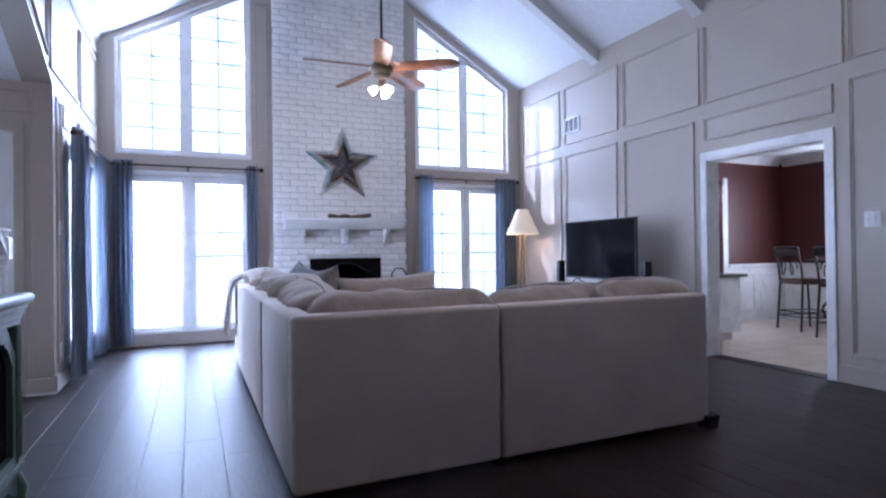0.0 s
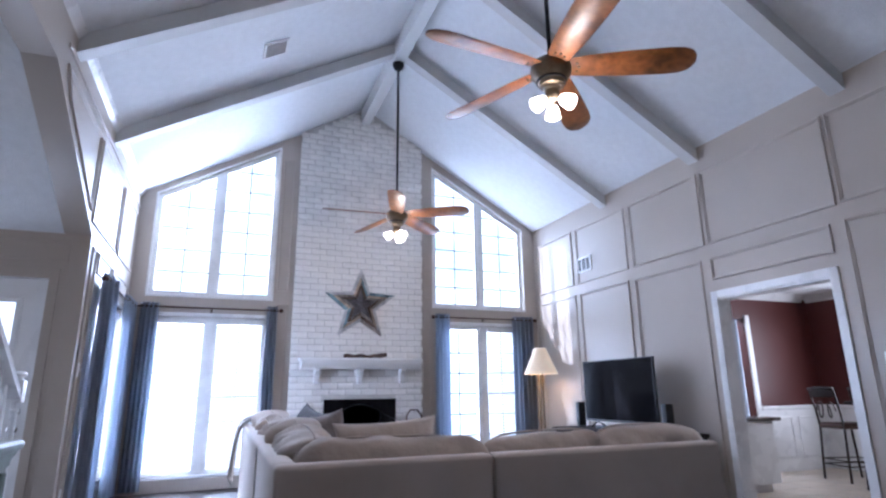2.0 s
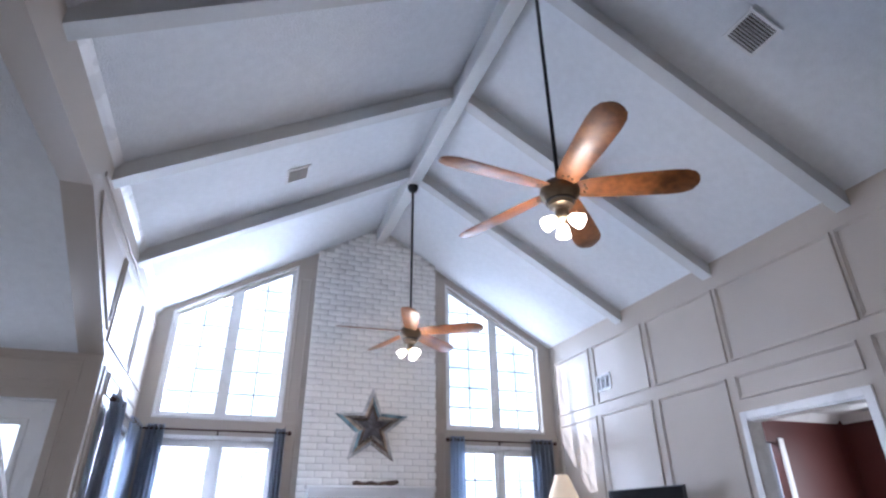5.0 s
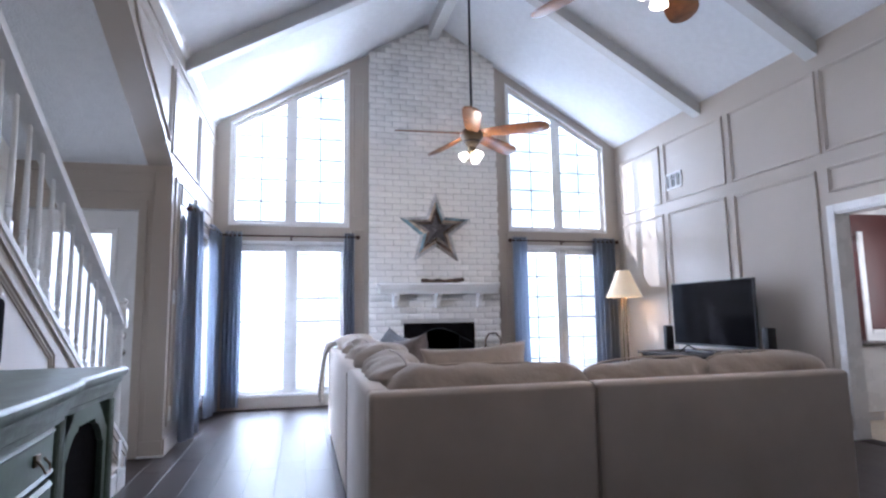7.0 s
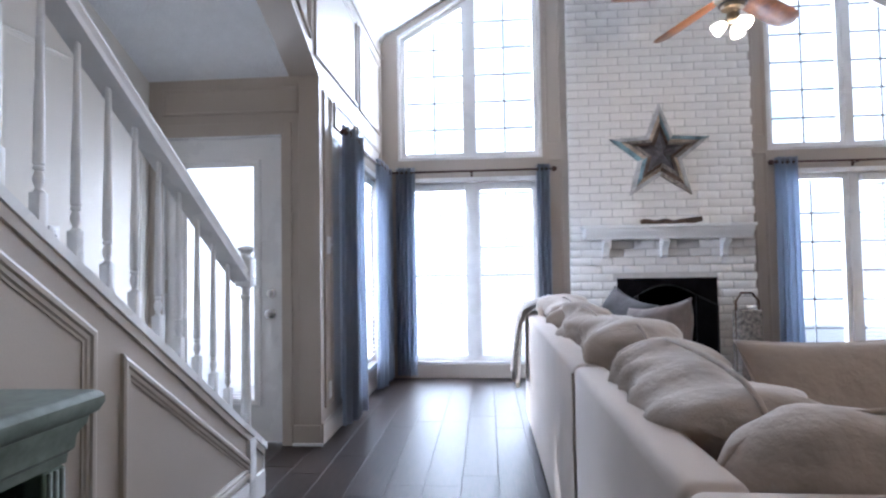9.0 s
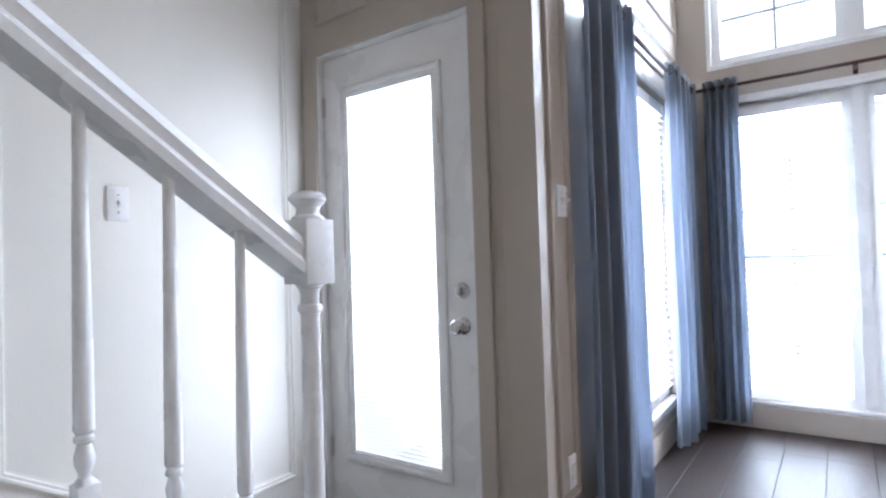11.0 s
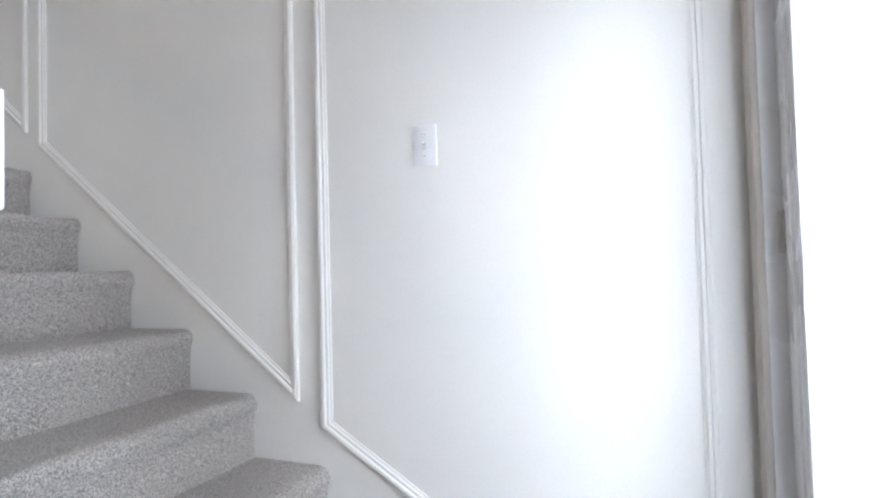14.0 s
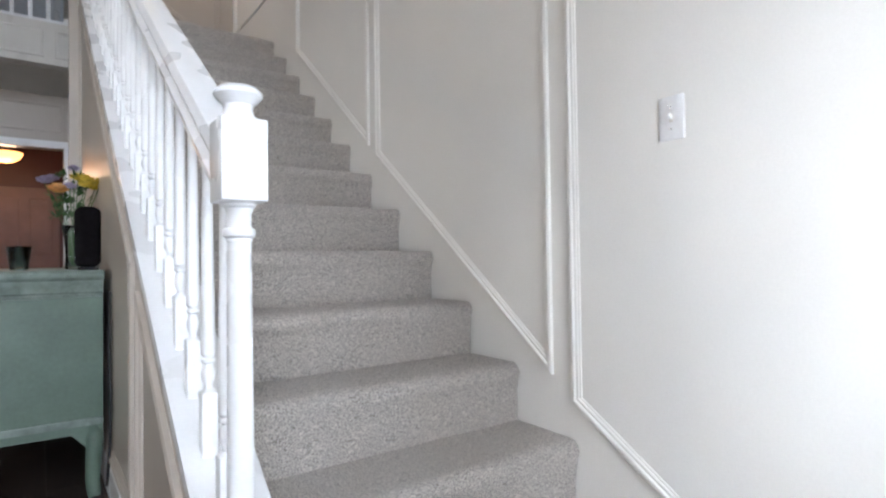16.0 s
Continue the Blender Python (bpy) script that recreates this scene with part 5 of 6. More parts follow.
part("apron", prism([(C_END, 0.285), (C_END, 0.20), (C_END - 0.08, 0.21), (C_END - 0.16, 0.25), (C_NOTCH + 0.1, 0.25), (C_NOTCH, 0.2), (2 * C_MID - C_NOTCH, 0.2), (2 * C_MID - C_NOTCH - 0.1, 0.25), (2 * C_MID - C_END + 0.16, 0.25), (2 * C_MID - C_END + 0.08, 0.21), (2 * C_MID - C_END, 0.20), (2 * C_MID - C_END, 0.285)], "x", -0.530, -0.510), GREEN, cab)
part("base_moulding", prism(cab_outline(0.012), "z", 0.2865, 0.312), GREENW, cab)
for ye in (C_END, 2 * C_MID - C_END):
    s = 1 if ye > C_MID else -1
    part("end_apron", prism([(CX, 0.285), (CX, 0.19), (CX + 0.06, 0.2), (CX + 0.11, 0.255), (-0.620, 0.255), (-0.580, 0.2), (-0.532, 0.19), (-0.532, 0.285)], "y", ye - s * 0.022, ye), GREEN, cab)
for x, y, sx, sy in ((-0.540, C_END - 0.03, 1, 1), (CX + 0.035, C_END - 0.03, -0.2, 1), (-0.540, 2 * C_MID - C_END + 0.03, 1, -1), (CX + 0.035, 2 * C_MID - C_END + 0.03, -0.2, -1), (-0.505, C_NOTCH, 1, 0.4), (-0.505, 2 * C_MID - C_NOTCH, 1, -0.4)):
    pts = [(x, y, 0.27), (x + 0.022 * sx, y + 0.02 * sy, 0.22), (x + 0.012 * sx, y + 0.01 * sy, 0.13), (x - 0.004 * sx, y - 0.004 * sy, 0.06), (x + 0.012 * sx, y + 0.01 * sy, 0.018), (x + 0.02 * sx, y + 0.016 * sy, 0.0)]
    part("cabriole_leg", tube(pts, 0.036, 10, None, 0.022), GREEN, cab, "", True)
for ob in cab.children_recursive:
    ob.data.transform(Matrix.Diagonal((1, 1, 0.94 / CZ, 1)))
CZ = 0.94

bt = thing("wireless_speaker", (-0.907, 1.505, CZ), "black rounded wireless loudspeaker standing on the green console", "speaker")
part("speaker_grille", box(-0.955, -0.859, 1.452, 1.558, CZ + 0.012, CZ + 0.27, 0.03, None, 5), DULL_BLACK, bt, "", 50)
part("speaker_foot", box(-0.945, -0.869, 1.462, 1.548, CZ, CZ + 0.012, 0.003), BLACKM, bt)
part("name_strip", box(-0.8589, -0.8575, 1.49, 1.52, CZ + 0.045, CZ + 0.049), CHROME, bt, "small pale badge")

GLASSV = glass("clear_vase_glass", (0.86, 0.93, 0.9), 0.02)
VX, VY = -0.882, 0.95
vase = thing("flower_vase", (VX, VY, CZ), "clear glass vase with yellow roses and mixed flowers", "vase")
part("vase_glass", lathe([(0.035, 0.0), (0.04, 0.01), (0.036, 0.06), (0.042, 0.16), (0.055, 0.22), (0.051, 0.22), (0.038, 0.16), (0.032, 0.06), (0.03, 0.012)], VX, VY, CZ, 24), GLASSV, vase, "", True)
STEM = mat("flower_stem", (0.07, 0.14, 0.04), 0.6, var=0.2)
LEAF = mat("flower_leaf", (0.045, 0.10, 0.03), 0.55, var=0.3, scale=30)
YEL = mat("yellow_petal", (0.80, 0.60, 0.08), 0.6, var=0.15, scale=30)
ORA = mat("apricot_petal", (0.75, 0.40, 0.14), 0.6, var=0.15, scale=30)
LIL = mat("lilac_petal", (0.42, 0.36, 0.50), 0.6, var=0.15, scale=30)
fr_ = random.Random(9)
for dx, dy, h, mt, r in ((0.065, 0.05, 0.38, ORA, 0.06), (-0.045, 0.03, 0.44, YEL, 0.05), (-0.09, 0.0, 0.41, YEL, 0.05), (0.12, -0.01, 0.43, LIL, 0.045), (-0.02, -0.05, 0.46, YEL, 0.045), (0.02, 0.07, 0.40, LIL, 0.036), (-0.11, 0.05, 0.43, YEL, 0.044), (0.09, -0.06, 0.45, LIL, 0.04), (0.0, 0.0, 0.50, LIL, 0.032), (-0.05, 0.08, 0.41, YEL, 0.045)):
    part("stem", tube([(VX + dx * 0.08, VY + dy * 0.08, CZ + 0.02), (VX + dx * 0.3, VY + dy * 0.3, CZ + 0.2), (VX + dx, VY + dy, CZ + h)], 0.0025, 5), STEM, vase, "", True)
    hb = bmesh.new()
    for ring, (rr, cnt, tilt, zz) in enumerate(((r, 7, 62, 0.0), (r * 0.75, 6, 38, 0.006), (r * 0.45, 5, 14, 0.012))):
        for p in range(cnt):
            a = 2 * math.pi * p / cnt + ring * 0.5
            m = T((VX + dx, VY + dy, CZ + h + zz)) @ Matrix.Rotation(a, 4, "Z") @ RY4(tilt)
            vs = [hb.verts.new(m @ Vector(q)) for q in ((0, -rr * 0.3, 0), (0.004, -rr * 0.55, rr * 0.6), (-0.004, -rr * 0.25, rr), (-0.006, rr * 0.25, rr), (0.004, rr * 0.55, rr * 0.6), (0, rr * 0.3, 0))]
            hb.faces.new(vs[:3] + vs[3:])
    part("flower", hb, mt, vase, "", True)
lf = bmesh.new()
for k in range(120):
    a, e = fr_.uniform(0, 6.28), fr_.uniform(15, 80)
    base = Vector((VX + fr_.uniform(-0.06, 0.09), VY + fr_.uniform(-0.06, 0.06), CZ + fr_.uniform(0.25, 0.47)))
    m = T(base) @ Matrix.Rotation(a, 4, "Z") @ RY4(e)
    s = fr_.uniform(0.03, 0.06)
    lf.faces.new([lf.verts.new(m @ Vector(q)) for q in ((0, 0, 0), (0.003, -s * 0.25, s * 0.4), (0, 0, s), (0.003, s * 0.25, s * 0.4))])
part("leaves", lf, LEAF, vase)
TEAL = glass("teal_glass", (0.72, 0.88, 0.9), 0.03)
cup = thing("candle_glass", (-0.66, 0.90, CZ), "small teal glass candle holder on the console", "candle holder")
part("glass_body", lathe([(0.036, 0.0), (0.038, 0.012), (0.052, 0.115), (0.049, 0.115), (0.034, 0.014)], -0.66, 0.90, CZ, 24), TEAL, cup, "", True)
cb_ = thing("power_cables", (-0.95, 1.64, 0), "dark power cables hanging behind the console", "cable")
for k in range(2):
    part("cable", tube([(-0.976, 1.62 + 0.03 * k, 0.85), (-0.972, 1.65 + 0.02 * k, 0.6), (-0.976, 1.63 + 0.04 * k, 0.42), (-0.974, 1.68, 0.25 + 0.05 * k), (-0.962, 1.66, 0.06)], 0.005, 6), BLACK, cb_, "", True)

# ---------------- plates, vents ----------------


def switch_plate(m, name, label, cat, gangs=1, outlet=False, w=0.074, h=0.118):
    """A wall plate: local x across, z up, y out of the wall towards -y."""
    t = thing(name, m.translation[:], label, cat, "wall plates")
    if gangs == 2:
        w = 0.118
    bm = box(-w / 2, w / 2, -0.006, 0, -h / 2, h / 2, 0.0025)
    bm.transform(m)
    part("plate", bm, WHITE, t, "", 40)
    for g in range(gangs):
        cx = (g - (gangs - 1) / 2) * 0.046
        if outlet:
            for z in (-0.02, 0.02):
                bm = box(cx - 0.016, cx + 0.016, -0.008, -0.0055, z - 0.013, z + 0.013, 0.003)
                for s in (-0.006, 0.006):
                    box(cx + s - 0.001, cx + s + 0.001, -0.0083, -0.0079, z - 0.004, z + 0.005, 0, bm)
                bm.transform(m)
                part("socket", bm, WHITE, t)
        else:
            bm = box(cx - 0.005, cx + 0.005, -0.0068, -0.0055, -0.012, 0.012)
            bm.transform(m)
            part("slot", bm, TRIM, t)
            bm = box(-0.0038, 0.0038, -0.016, 0, -0.005, 0.005, 0.001)
            bm.transform(m @ T((cx, -0.005, 0)) @ RX4(-28))
            part("toggle", bm, WHITE, t)
        for z in (-0.03, 0.03) if not outlet else (0.0,):
            bm = lathe([(0.003, 0), (0.003, 0.0012)], 0, 0, 0, 8, None, m @ T((cx, -0.006, z)) @ RX4(90))
            part("screw", bm, CHROME, t)
    return t


switch_plate(T((SX, 3.495, 1.331)) @ RZ4(90), "light_switch", "white single toggle switch on the stair wall", "light switch")
switch_plate(T((RX, 1.588, 1.285)) @ RZ4(-90), "light_switch", "white double toggle switch beside the kitchen opening", "light switch", 2)
switch_plate(T((LX, 4.527, 1.308)) @ RZ4(90), "light_switch", "white double toggle switch beside the blue curtain", "light switch", 2)
switch_plate(T((LX, 4.528, 0.315)) @ RZ4(90), "wall_outlet", "white wall outlet above the baseboard", "outlet", 1, True)


def vent(m, w, h, slats, label, cat="vent", upright=False):
    t = thing("air_vent", m.translation[:], label, cat, "air vents")
    bm = bmesh.new()
    for x0, x1, z0, z1 in ((-w / 2, w / 2, -h / 2, -h / 2 + 0.025), (-w / 2, w / 2, h / 2 - 0.025, h / 2), (-w / 2, -w / 2 + 0.025, -h / 2 + 0.025, h / 2 - 0.025), (w / 2 - 0.025, w / 2, -h / 2 + 0.025, h / 2 - 0.025)):
        box(x0, x1, -0.012, 0, z0, z1, 0, bm)
    if upright:
        for k in (1, 2):
            x = -w / 2 + w * k / 3
            box(x - 0.008, x + 0.008, -0.012, 0, -h / 2 + 0.025, h / 2 - 0.025, 0, bm)
    bm.transform(m)
    part("vent_frame", bm, WHITE, t)
    bm = box(-w / 2 + 0.02, w / 2 - 0.02, -0.002, -0.0005, -h / 2 + 0.02, h / 2 - 0.02)
    bm.transform(m)
    part("backing", bm, BLACK if upright else STEEL, t)
    for k in range(slats):
        z = -h / 2 + 0.03 + (h - 0.06) * (k + 0.5) / slats
        bm = box(-w / 2 + 0.025, w / 2 - 0.025, -0.006, 0.006, -0.001, 0.001)
        bm.transform(m @ T((0, -0.006, z)) @ RX4(40))
        part("slat", bm, WHITE, t)
    return t


vent(T((RX - 0.001, 5.218, 2.777)) @ RZ4(-90), 0.32, 0.21, 6, "white wall air vent with three dark openings", "vent", True)
slope_deg = math.degrees(math.atan(SLOPE))
vent(T((0.46, 4.01, roof(0.46) - 0.004)) @ RY4(-slope_deg) @ RX4(90) @ RZ4(0), 0.26, 0.26, 8, "white ceiling air vent on the sloping ceiling")
vent(T((3.43, 0.98, roof(3.43) - 0.004)) @ RY4(slope_deg) @ RX4(90), 0.28, 0.28, 9, "white ceiling air vent on the sloping ceiling")

# ---------------- wicker basket by the right wall ----------------
WICK = mat("pale_wicker", (0.42, 0.33, 0.25), 0.8, var=0.35, scale=40, bump=0.004, bscale=90)
WICK2 = mat("brown_basket_lining", (0.12, 0.06, 0.045), 0.85, var=0.2)
bk_ = thing("wicker_basket", (4.575, 1.17, 0), "pale wicker basket with brown lining beside the wall", "basket")
for k in range(9):
    z = 0.012 + 0.025 * k
    hw = 0.13 + 0.006 * k
    ring = []
    for q in range(41):
        a = 2 * math.pi * q / 40
        c, s = math.cos(a), math.sin(a)
        e = 0.35
        ring.append((4.575 + hw * abs(c) ** e * (1 if c > 0 else -1) + 0.004 * math.sin(a * 20 + math.pi * k), 1.17 + hw * abs(s) ** e * (1 if s > 0 else -1), z))
    part("weave", tube(ring, 0.0145, 6), WICK, bk_, "", True)
part("lining", lathe([(0.13, 0.0), (0.165, 0.232), (0.178, 0.25), (0.16, 0.25), (0.12, 0.02)], 4.575, 1.17, 0.004, 20), WICK2, bk_, "brown cloth lining", True)

# ---------------- kitchen things ----------------
pen = thing("kitchen_peninsula", (5.5, 3.9, 0), "white end cabinet with dark stone worktop near the opening", "kitchen cabinet")
part("body", box(4.93, 5.98, 3.64, 4.25, 0.09, 0.735, 0.004), WHITE, pen)
part("plinth", box(4.95, 5.90, 3.70, 4.2, 0, 0.09), WHITE, pen)
part("worktop", box(4.93, 6.06, 3.60, 4.28, 0.737, 0.775, 0.006), mat("dark_stone_worktop", (0.14, 0.12, 0.105), 0.25, var=0.4, scale=40), pen, "dark speckled stone top")
upc = thing("wall_cabinet", (5.2, 4.0, 1.17), "white kitchen wall cabinet above the worktop", "kitchen cabinet")
part("body", box(4.925, 5.55, 3.66, 4.25, 1.16, 2.41, 0.003), WHITE, upc)
part("bottom_rail", box(4.93, 5.54, 3.665, 4.24, 1.135, 1.158), BLACK, upc)
ws_ = thing("washing_machine", (6.5, 5.3, 0), "white front-loading washing machine with a round dark door", "washing machine")
part("body", box(6.25, 6.9, 5.05, 5.7, 0.0, 0.98, 0.02), WHITE, ws_)
part("door_ring", lathe([(0.20, 0), (0.23, 0.01), (0.23, 0.03), (0.19, 0.045), (0.16, 0.03)], 6.57, 5.05, 0.62, 32, None, FR), CHROME, ws_, "chrome ring", 40)
part("door_glass", lathe([(0.165, 0), (0.15, 0.035), (0.08, 0.05)], 6.57, 5.05, 0.62, 24, None, FR), SCREEN, ws_, "dark glass", True)
# Added area light that brightens the laundry; no fixture is known there.
wl = new("laundry_lamp", bpy.data.lights.new("laundry_lamp", "AREA"))
wl.data.size, wl.data.energy = 0.8, 25
wl.matrix_world = look((6.4, 5.3, 2.38), (6.4, 5.3, 0))
IRON = mat("dark_wrought_iron", (0.035, 0.028, 0.026), 0.42, 0.6, var=0.2)
LEATH = mat("brown_leather_seat", (0.07, 0.035, 0.025), 0.45, var=0.2)


def bar_chair(m, seat_z=0.62, top=1.07):
    c = thing("counter_chair", m.translation[:], "dark wrought-iron counter chair with scrolled back and leather seat", "chair", "chairs round the table")

    def put(name, bm, mt, lab="", sm=True):
        bm.transform(m)
        return part(name, bm, mt, c, lab, sm)
    for x in (-0.2, 0.2):
        put("leg", tube([(x * 1.08, 0.24, 0), (x, 0.2, seat_z - 0.02)], 0.014, 8), IRON)
        put("leg", tube([(x * 1.08, -0.24, 0), (x, -0.2, seat_z)], 0.014, 8), IRON)
        put("back_post", tube([(x, -0.2, seat_z), (x * 1.02, -0.22, seat_z + 0.2), (x * 1.05, -0.27, top)], 0.013, 8), IRON)
    put("seat", box(-0.22, 0.22, -0.21, 0.23, seat_z - 0.02, seat_z + 0.045, 0.02, None, 3), LEATH, "brown leather seat", 50)
    put("top_rail", tube([(-0.215, -0.272, top), (-0.1, -0.285, top + 0.012), (0.1, -0.285, top + 0.012), (0.215, -0.272, top)], 0.02, 8), IRON)
    put("top_panel", box(-0.20, 0.20, -0.275, -0.262, top - 0.10, top, 0.004), IRON, "", 40)
    for z in (0.18, 0.24):
        put("stretcher", tube([(-0.2, -0.225, z), (-0.2, 0.225, z), (0.2, 0.225, z), (0.2, -0.225, z), (-0.2, -0.225, z)], 0.008, 6), IRON)
    for s in (-1, 1):
        pts = [(s * (0.085 + (0.075 - 0.005 * k) * math.cos(k * 0.5)) * (1 if k < 20 else 1), -0.235 - 0.0015 * k, seat_z + 0.19 + (0.12 - 0.004 * k) * math.sin(k * 0.5)) for k in range(18)]
        put("scroll", tube(pts, 0.008, 6), IRON)
    return c


bar_chair(T((7.42, 3.80, 0)) @ RZ4(-108))
bar_chair(T((7.08, 3.08, 0)) @ RZ4(-95))
tb_ = thing("pedestal_table", (7.70, 3.36, 0), "dark counter-height table on a scrolled iron pedestal", "table")
part("tabletop", lathe([(0.50, 0), (0.52, 0.012), (0.52, 0.03), (0.50, 0.04)], 7.70, 3.36, 0.88, 32), ESPRESSO, tb_, "", 40)
part("pedestal", lathe([(0.06, 0.0), (0.05, 0.25), (0.03, 0.45), (0.05, 0.7), (0.08, 0.88)], 7.70, 3.36, 0.0, 16), IRON, tb_, "", 40)
for k in range(4):
    a = math.pi / 4 + k * math.pi / 2
    pts = [(7.70 + (0.05 + 0.30 * math.sin(u * 3.1 / 10) ) * math.cos(a), 3.36 + (0.05 + 0.30 * math.sin(u * 3.1 / 10)) * math.sin(a), 0.02 + 0.05 * u) for u in range(11)]
    part("scroll_leg", tube(pts, 0.014, 8), IRON, tb_, "", True)
kw = thing("window_6", (KX1, 2.8, 0.95), "bright white-framed kitchen window with a white pelmet", "window", kind="structure")
kb = bmesh.new()
for y0, y1, z0, z1 in ((2.0, 2.05, 0.95, 2.0), (3.5, 3.55, 0.95, 2.0), (2.05, 3.5, 0.95, 1.0), (2.05, 3.5, 1.95, 2.0), (2.76, 2.80, 1.0, 1.95)):
    box(KX1 + 0.03, KX1 + 0.09, y0, y1, z0, z1, 0, kb)
part("window_frame", kb, WHITE, kw)
part("window_casing", moulding([(2.0, 0.95), (3.55, 0.95), (3.55, 2.0), (2.0, 2.0)], "x", KX1, -0.07, -0.02), WHITE, kw)
part("pelmet", prism([(KX1 - 0.002, 1.98), (KX1 - 0.10, 1.98), (KX1 - 0.12, 2.10), (KX1 - 0.18, 2.18), (KX1 - 0.18, 2.21), (KX1 - 0.002, 2.21)], "y", 1.95, 3.62), WHITE, kw)

# ---------------- gallery rail and hall behind ----------------
gr = thing("gallery_railing", (0, -1.78, 3.13), "white balustrade along the upper gallery", "railing")
part("rail", box(-1.9, RX - 0.02, -1.815, -1.745, 3.97, 4.02, 0.01), WHITE, gr)
part("bottom_rail", box(-1.9, RX - 0.02, -1.82, -1.74, 3.131, 3.17, 0.006), WHITE, gr)
for k in range(50):
    x = -1.85 + 0.13 * k
    if x < RX - 0.05:
        part("baluster", box(x - 0.016, x + 0.016, -1.796, -1.764, 3.17, 3.97, 0.003), WHITE, gr)
for x0, x1 in ((-1.9, -0.86), (-0.78, 1.5)):
    part("panel_moulding", moulding([(x0, 2.81), (x1, 2.81), (x1, 3.06), (x0, 3.06)], "y", -1.70, 0.03, 0.014), TRIM, gal)
dr = thing("door_opening_2", (-0.54, -2.8, 0), "white cased doorway into the warm-lit hall", "door frame", kind="structure")
for x0, x1, z0, z1 in ((-1.03, -0.956, 0, 2.265), (-0.119, -0.045, 0, 2.265), (-0.956, -0.119, 2.191, 2.265)):
    part("casing", box(x0, x1, -2.799, -2.775, z0, z1, 0.005), WHITE, dr)
part("panel_moulding", moulding([(-0.95, 2.36), (1.6, 2.36), (1.6, 2.66), (-0.95, 2.66)], "y", -2.8, 0.03, 0.014), WALL, bpy.data.objects["wall_back"])
HLX, HLY, HLZ = -0.42, -4.0, 2.29
hl = thing("hall_ceiling_lamp", (HLX, HLY, HLZ), "amber glass ceiling lamp in the hall, lit", "ceiling lamp")
AMBER = mat("amber_lamp_glass", (0.8, 0.45, 0.15), 0.4, glow=((1.0, 0.42, 0.12), 2.6))
part("lamp_bowl", lathe([(0.02, -0.11), (0.09, -0.095), (0.15, -0.05), (0.175, 0.0), (0.168, 0.012)], HLX, HLY, HLZ, 24), AMBER, hl, "glowing amber glass bowl", True)
part("ceiling_rose", lathe([(0.02, 0.013), (0.015, 0.03), (0.015, 0.27), (0.08, 0.285), (0.08, 0.311)], HLX, HLY, HLZ, 20), BRONZE, hl)
hp = new("hall_lamp", bpy.data.lights.new("hall_lamp", "POINT"))
hp.data.energy, hp.data.color, hp.data.shadow_soft_size, hp.location = 9, (1.0, 0.6, 0.34), 0.12, (HLX, HLY, HLZ - 0.22)
HALLDOOR = mat("red_brown_door_paint", (0.20, 0.095, 0.07), 0.45, var=0.1, scale=4)
part("hall_door", box(-0.98, -0.18, -5.2, -5.17, 0, 2.03, 0.005), HALLDOOR, wall_hall)
for x0, x1, z0, z1 in ((-0.90, -0.62, 1.1, 1.9), (-0.54, -0.26, 1.1, 1.9), (-0.90, -0.62, 0.2, 0.95), (-0.54, -0.26, 0.2, 0.95)):
    part("door_panel", moulding([(x0, z0), (x1, z0), (x1, z1), (x0, z1)], "y", -5.17, 0.04, 0.012), HALLDOOR, wall_hall)
# kitchen floor tiles
tme = bpy.data.meshes.new("tile")
tme.from_pydata([(0, 0, -0.005), (0.327, 0, -0.005), (0.327, 0.327, -0.005), (0, 0.327, -0.005), (0.002, 0.002, 0), (0.325, 0.002, 0), (0.325, 0.325, 0), (0.002, 0.325, 0)], [], [(4, 5, 6, 7), (0, 1, 5, 4), (1, 2, 6, 5), (2, 3, 7, 6), (3, 0, 4, 7)])
tme.materials.append(TILE)
for i in range(10):
    for j in range(10):
        ob = new("tile", tme)
        ob.parent = bpy.data.objects["floor_kitchen"]
        ob.location = (RX + 0.15 + 0.333 * i, 1.4 + 0.333 * j, 0)
part("threshold", box(RX + 0.0, RX + 0.148, 1.931, 3.061, -0.004, 0.006, 0.002), ESPRESSO, bpy.data.objects["floor_kitchen"])

up = new("upstairs_lamp", bpy.data.lights.new("upstairs_lamp", "POINT"))
up.data.energy, up.data.color, up.data.shadow_soft_size, up.location = 5, (1.0, 0.72, 0.42), 0.1, (-1.35, -0.2, 3.9)

# ---------------- pieces of floor and chimney ----------------


def plank_mesh(w, length):
    """A plank with eased edges, its top at 0."""
    e, d = 0.0018, 0.0018
    vs = []
    for z, i in ((-0.012, 0), (-d, 0), (0, e)):
        j = i * 0.25
        vs += [(i, j, z), (w - i, j, z), (w - i, length - j, z), (i, length - j, z)]
    fs = [(8, 9, 10, 11)]
    for r in (0, 4):
        for k in range(4):
            fs.append((r + k, r + (k + 1) % 4, r + 4 + (k + 1) % 4, r + 4 + k))
    me = bpy.data.meshes.new("plank")
    me.from_pydata(vs, [], fs)
    me.materials.append(PLANK)
    return me


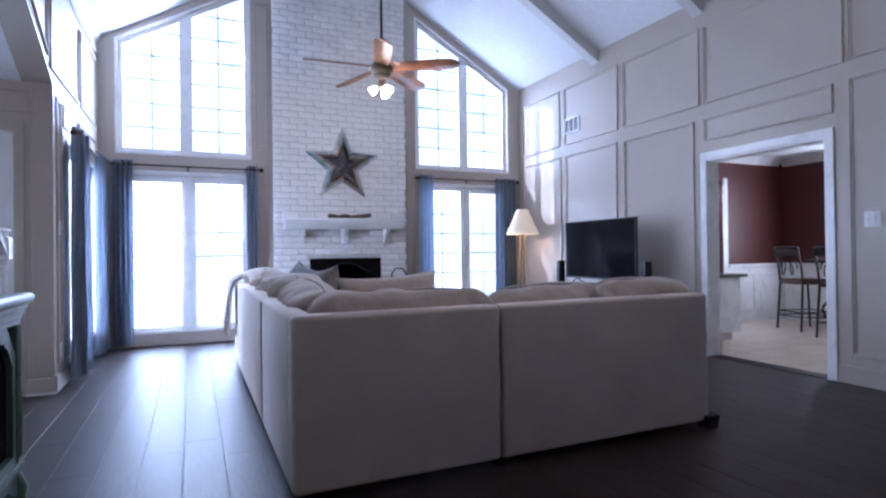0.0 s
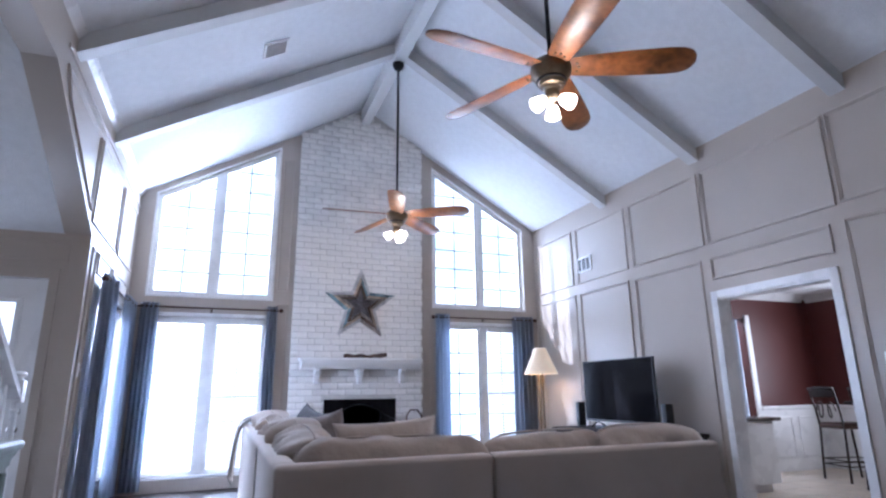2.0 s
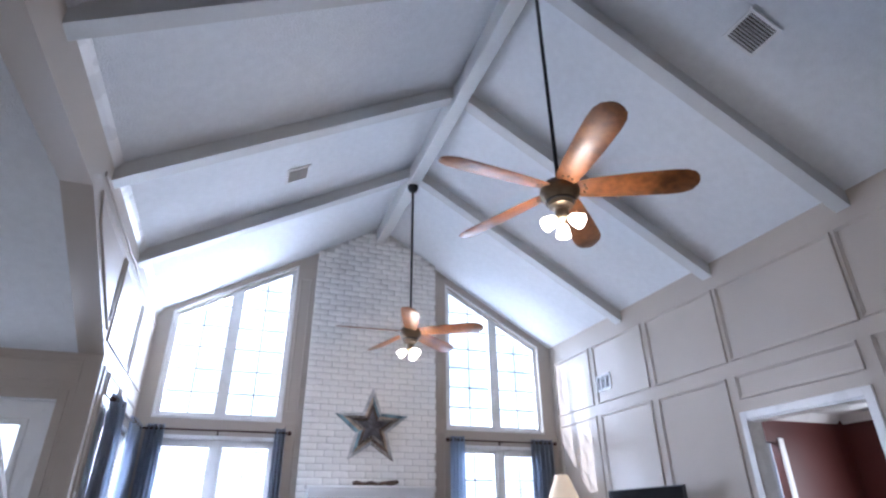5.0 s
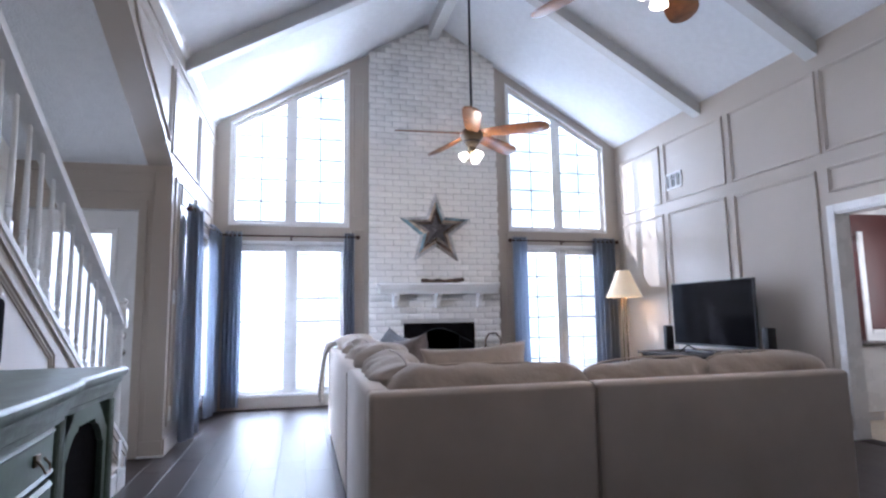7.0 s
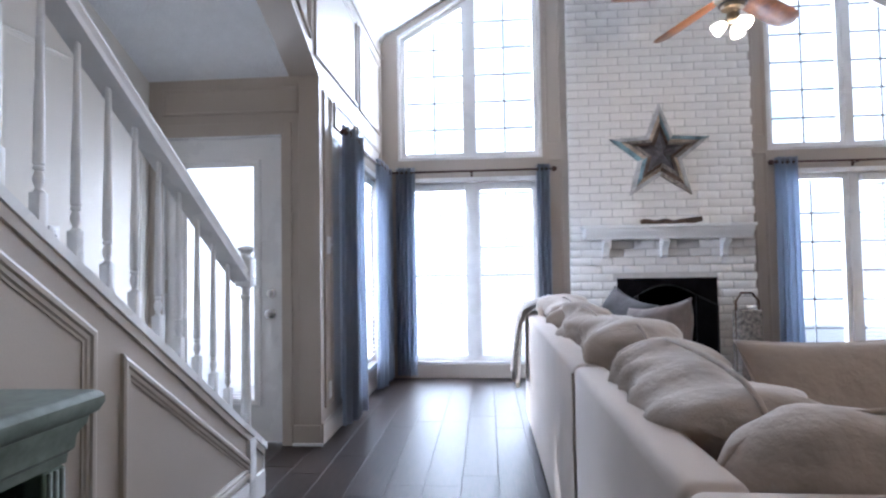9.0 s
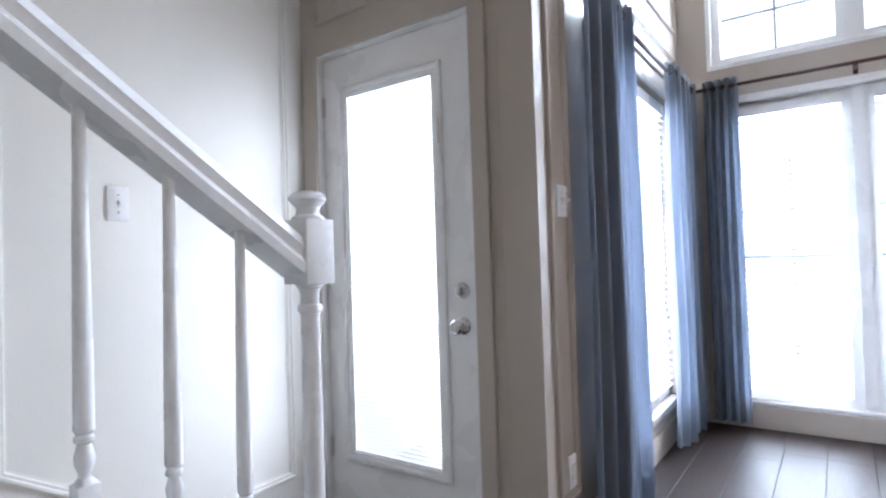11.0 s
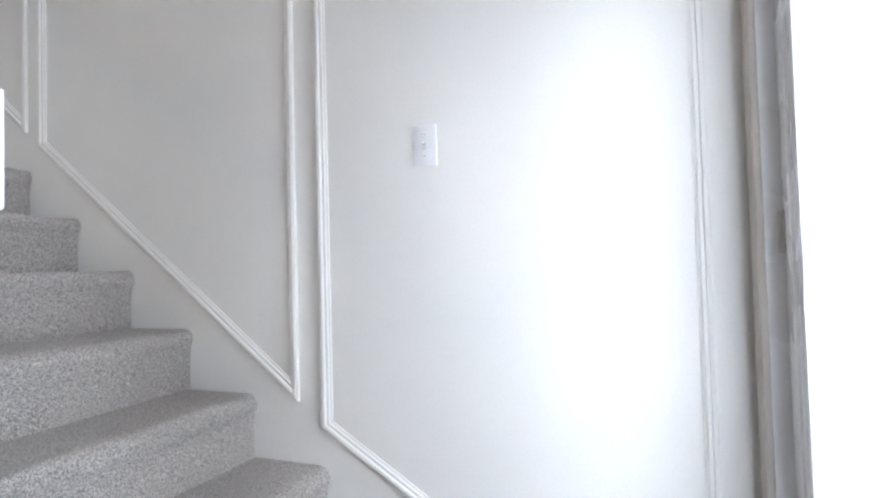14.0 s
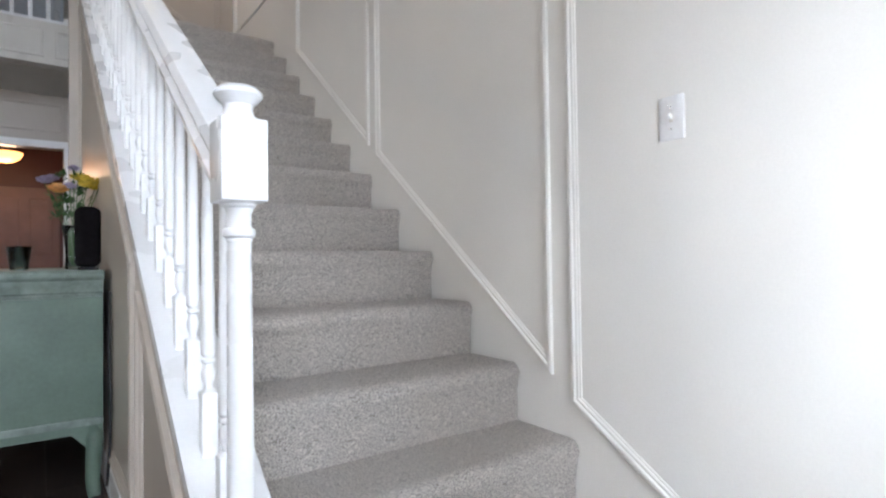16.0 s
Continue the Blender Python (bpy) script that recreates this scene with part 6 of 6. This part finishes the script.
rng = random.Random(4)
PW, GAPW = 0.1945, 0.0015
meshes = {}
x, col = LX - 0.04, 0
cols = []
while x < RX - 0.01:
    cols.append(x)
    x += PW + GAPW
for cx in cols:
    wid = min(PW, RX - 0.001 - cx)
    y = BACK_Y + 0.0
    first = rng.choice((0.4, 0.7, 1.0, 0.55, 0.85))
    while y < FY - 0.02:
        ln = first if first else 1.22
        first = 0
        ln = round(min(ln, FY - 0.001 - y), 3)
        key = (round(wid, 3), ln)
        if key not in meshes:
            meshes[key] = plank_mesh(*key)
        ob = new("plank", meshes[key])
        ob.parent = floor
        ob.location = (cx, y, 0)
        y += ln + 0.0008
for cx in [LX - 0.04 - (PW + GAPW) * k for k in range(1, 6)]:
    y = 3.0 + rng.random() * 0.3
    for ln in (0.9, 0.5):
        y1 = min(DY - 0.002, y + ln)
        if y1 - y < 0.05:
            break
        wid = PW if cx > SX else PW + cx - SX
        if wid < 0.02:
            continue
        ob = new("plank", plank_mesh(wid, y1 - y))
        ob.parent = floor
        ob.location = (max(cx, SX + 0.001), y, 0)
        y = y1 + GAPW

CH0, CH1, CHY, CHD = 1.02, 2.825, 6.45, 0.12
COURSE, BL, JT = 0.0815, 0.212, 0.009
chimney = setting("chimney_breast", prism([(CH0 + 0.008, 0), (CH1 - 0.008, 0), (CH1 - 0.008, roof(CH1) - 0.002), (RIDGE_X, RIDGE_Z - 0.002), (CH0 + 0.008, roof(CH0) - 0.002)], "y", CHY + 0.006, FY + 0.02), MORTAR, "white-painted brick chimney breast rising to the vaulted ceiling", "fireplace")


def brick_data(w, h, jit, seed):
    """A brick with soft, uneven edges; front at y 0."""
    r = random.Random(seed)
    e = 0.0065
    vs = []
    for y, i in ((0.03, 0.0), (0.004, 0.0), (0.0, e)):
        for px, pz in ((i, i), (w * 0.5, i), (w - i, i), (w - i, h - i), (w * 0.5, h - i), (i, h - i)):
            vs.append((px + r.uniform(-jit, jit), y + r.uniform(-jit, jit), pz + r.uniform(-jit, jit)))
    fs = [(12, 13, 16, 17), (13, 14, 15, 16)]
    for b in (0, 6):
        for k in range(6):
            fs.append((b + k, b + 6 + k, b + 6 + (k + 1) % 6, b + (k + 1) % 6)[::-1])
    return vs, fs


full = []
for s in range(9):
    me = bpy.data.meshes.new("brick")
    me.from_pydata(*[brick_data(BL - JT, COURSE - JT, 0.0012, s)[k] if k == 0 else x for k, x in ((0, 0), (1, []), (2, brick_data(BL - JT, COURSE - JT, 0.0012, s)[1]))])
    me.materials.append(BRICK)
    me.shade_smooth()
    full.append(me)
cut = {}
rest_v, rest_f = [], []
count = 0
for row in range(int(5.3 / COURSE) + 1):
    z = row * COURSE + 0.004
    x = CH0 - (row % 2) * BL * 0.5 + rng.uniform(-0.012, 0.012)
    while x < CH1 - 0.02:
        a, b = max(x, CH0), min(x + BL - JT, CH1)
        x += BL
        w = b - a
        if w < 0.03:
            continue
        if z < 1.05 and a < FIRE[1] - 0.01 and b > FIRE[0] + 0.01:
            if a < FIRE[0] - 0.03:
                b = FIRE[0]
            elif b > FIRE[1] + 0.03:
                a = FIRE[1]
            else:
                continue
            w = b - a
        if min(roof(a), roof(b)) < z + 0.02:
            continue
        near = 0.6 < z < 3.4 and count < 300
        clipped = min(roof(a), roof(b)) < z + COURSE
        if near and not clipped:
            count += 1
            if w > BL - JT - 0.004:
                ob = new("brick", full[rng.randrange(9)])
            else:
                key = round(w, 2)
                if key not in cut:
                    me = bpy.data.meshes.new("brick")
                    d = brick_data(key, COURSE - JT, 0.002, 40)
                    me.from_pydata(d[0], [], d[1])
                    me.materials.append(BRICK)
                    me.shade_smooth()
                    cut[key] = me
                ob = new("brick", cut[key])
            ob.parent = chimney
            ob.location = (a, CHY + rng.uniform(-0.003, 0.003), z)
        else:
            v, fcs = brick_data(w, COURSE - JT, 0.0022, rng.random())
            o = len(rest_v)
            dy = rng.uniform(-0.003, 0.003)
            rest_v += [(a + p[0], CHY + dy + p[1], min(z + p[2], roof(a + p[0]) - 0.004)) for p in v]
            rest_f += [tuple(o + k for k in fc) for fc in fcs]
tagged(part("brick_rest", (rest_v, rest_f), BRICKJ, chimney, "", True), kind="stuff")
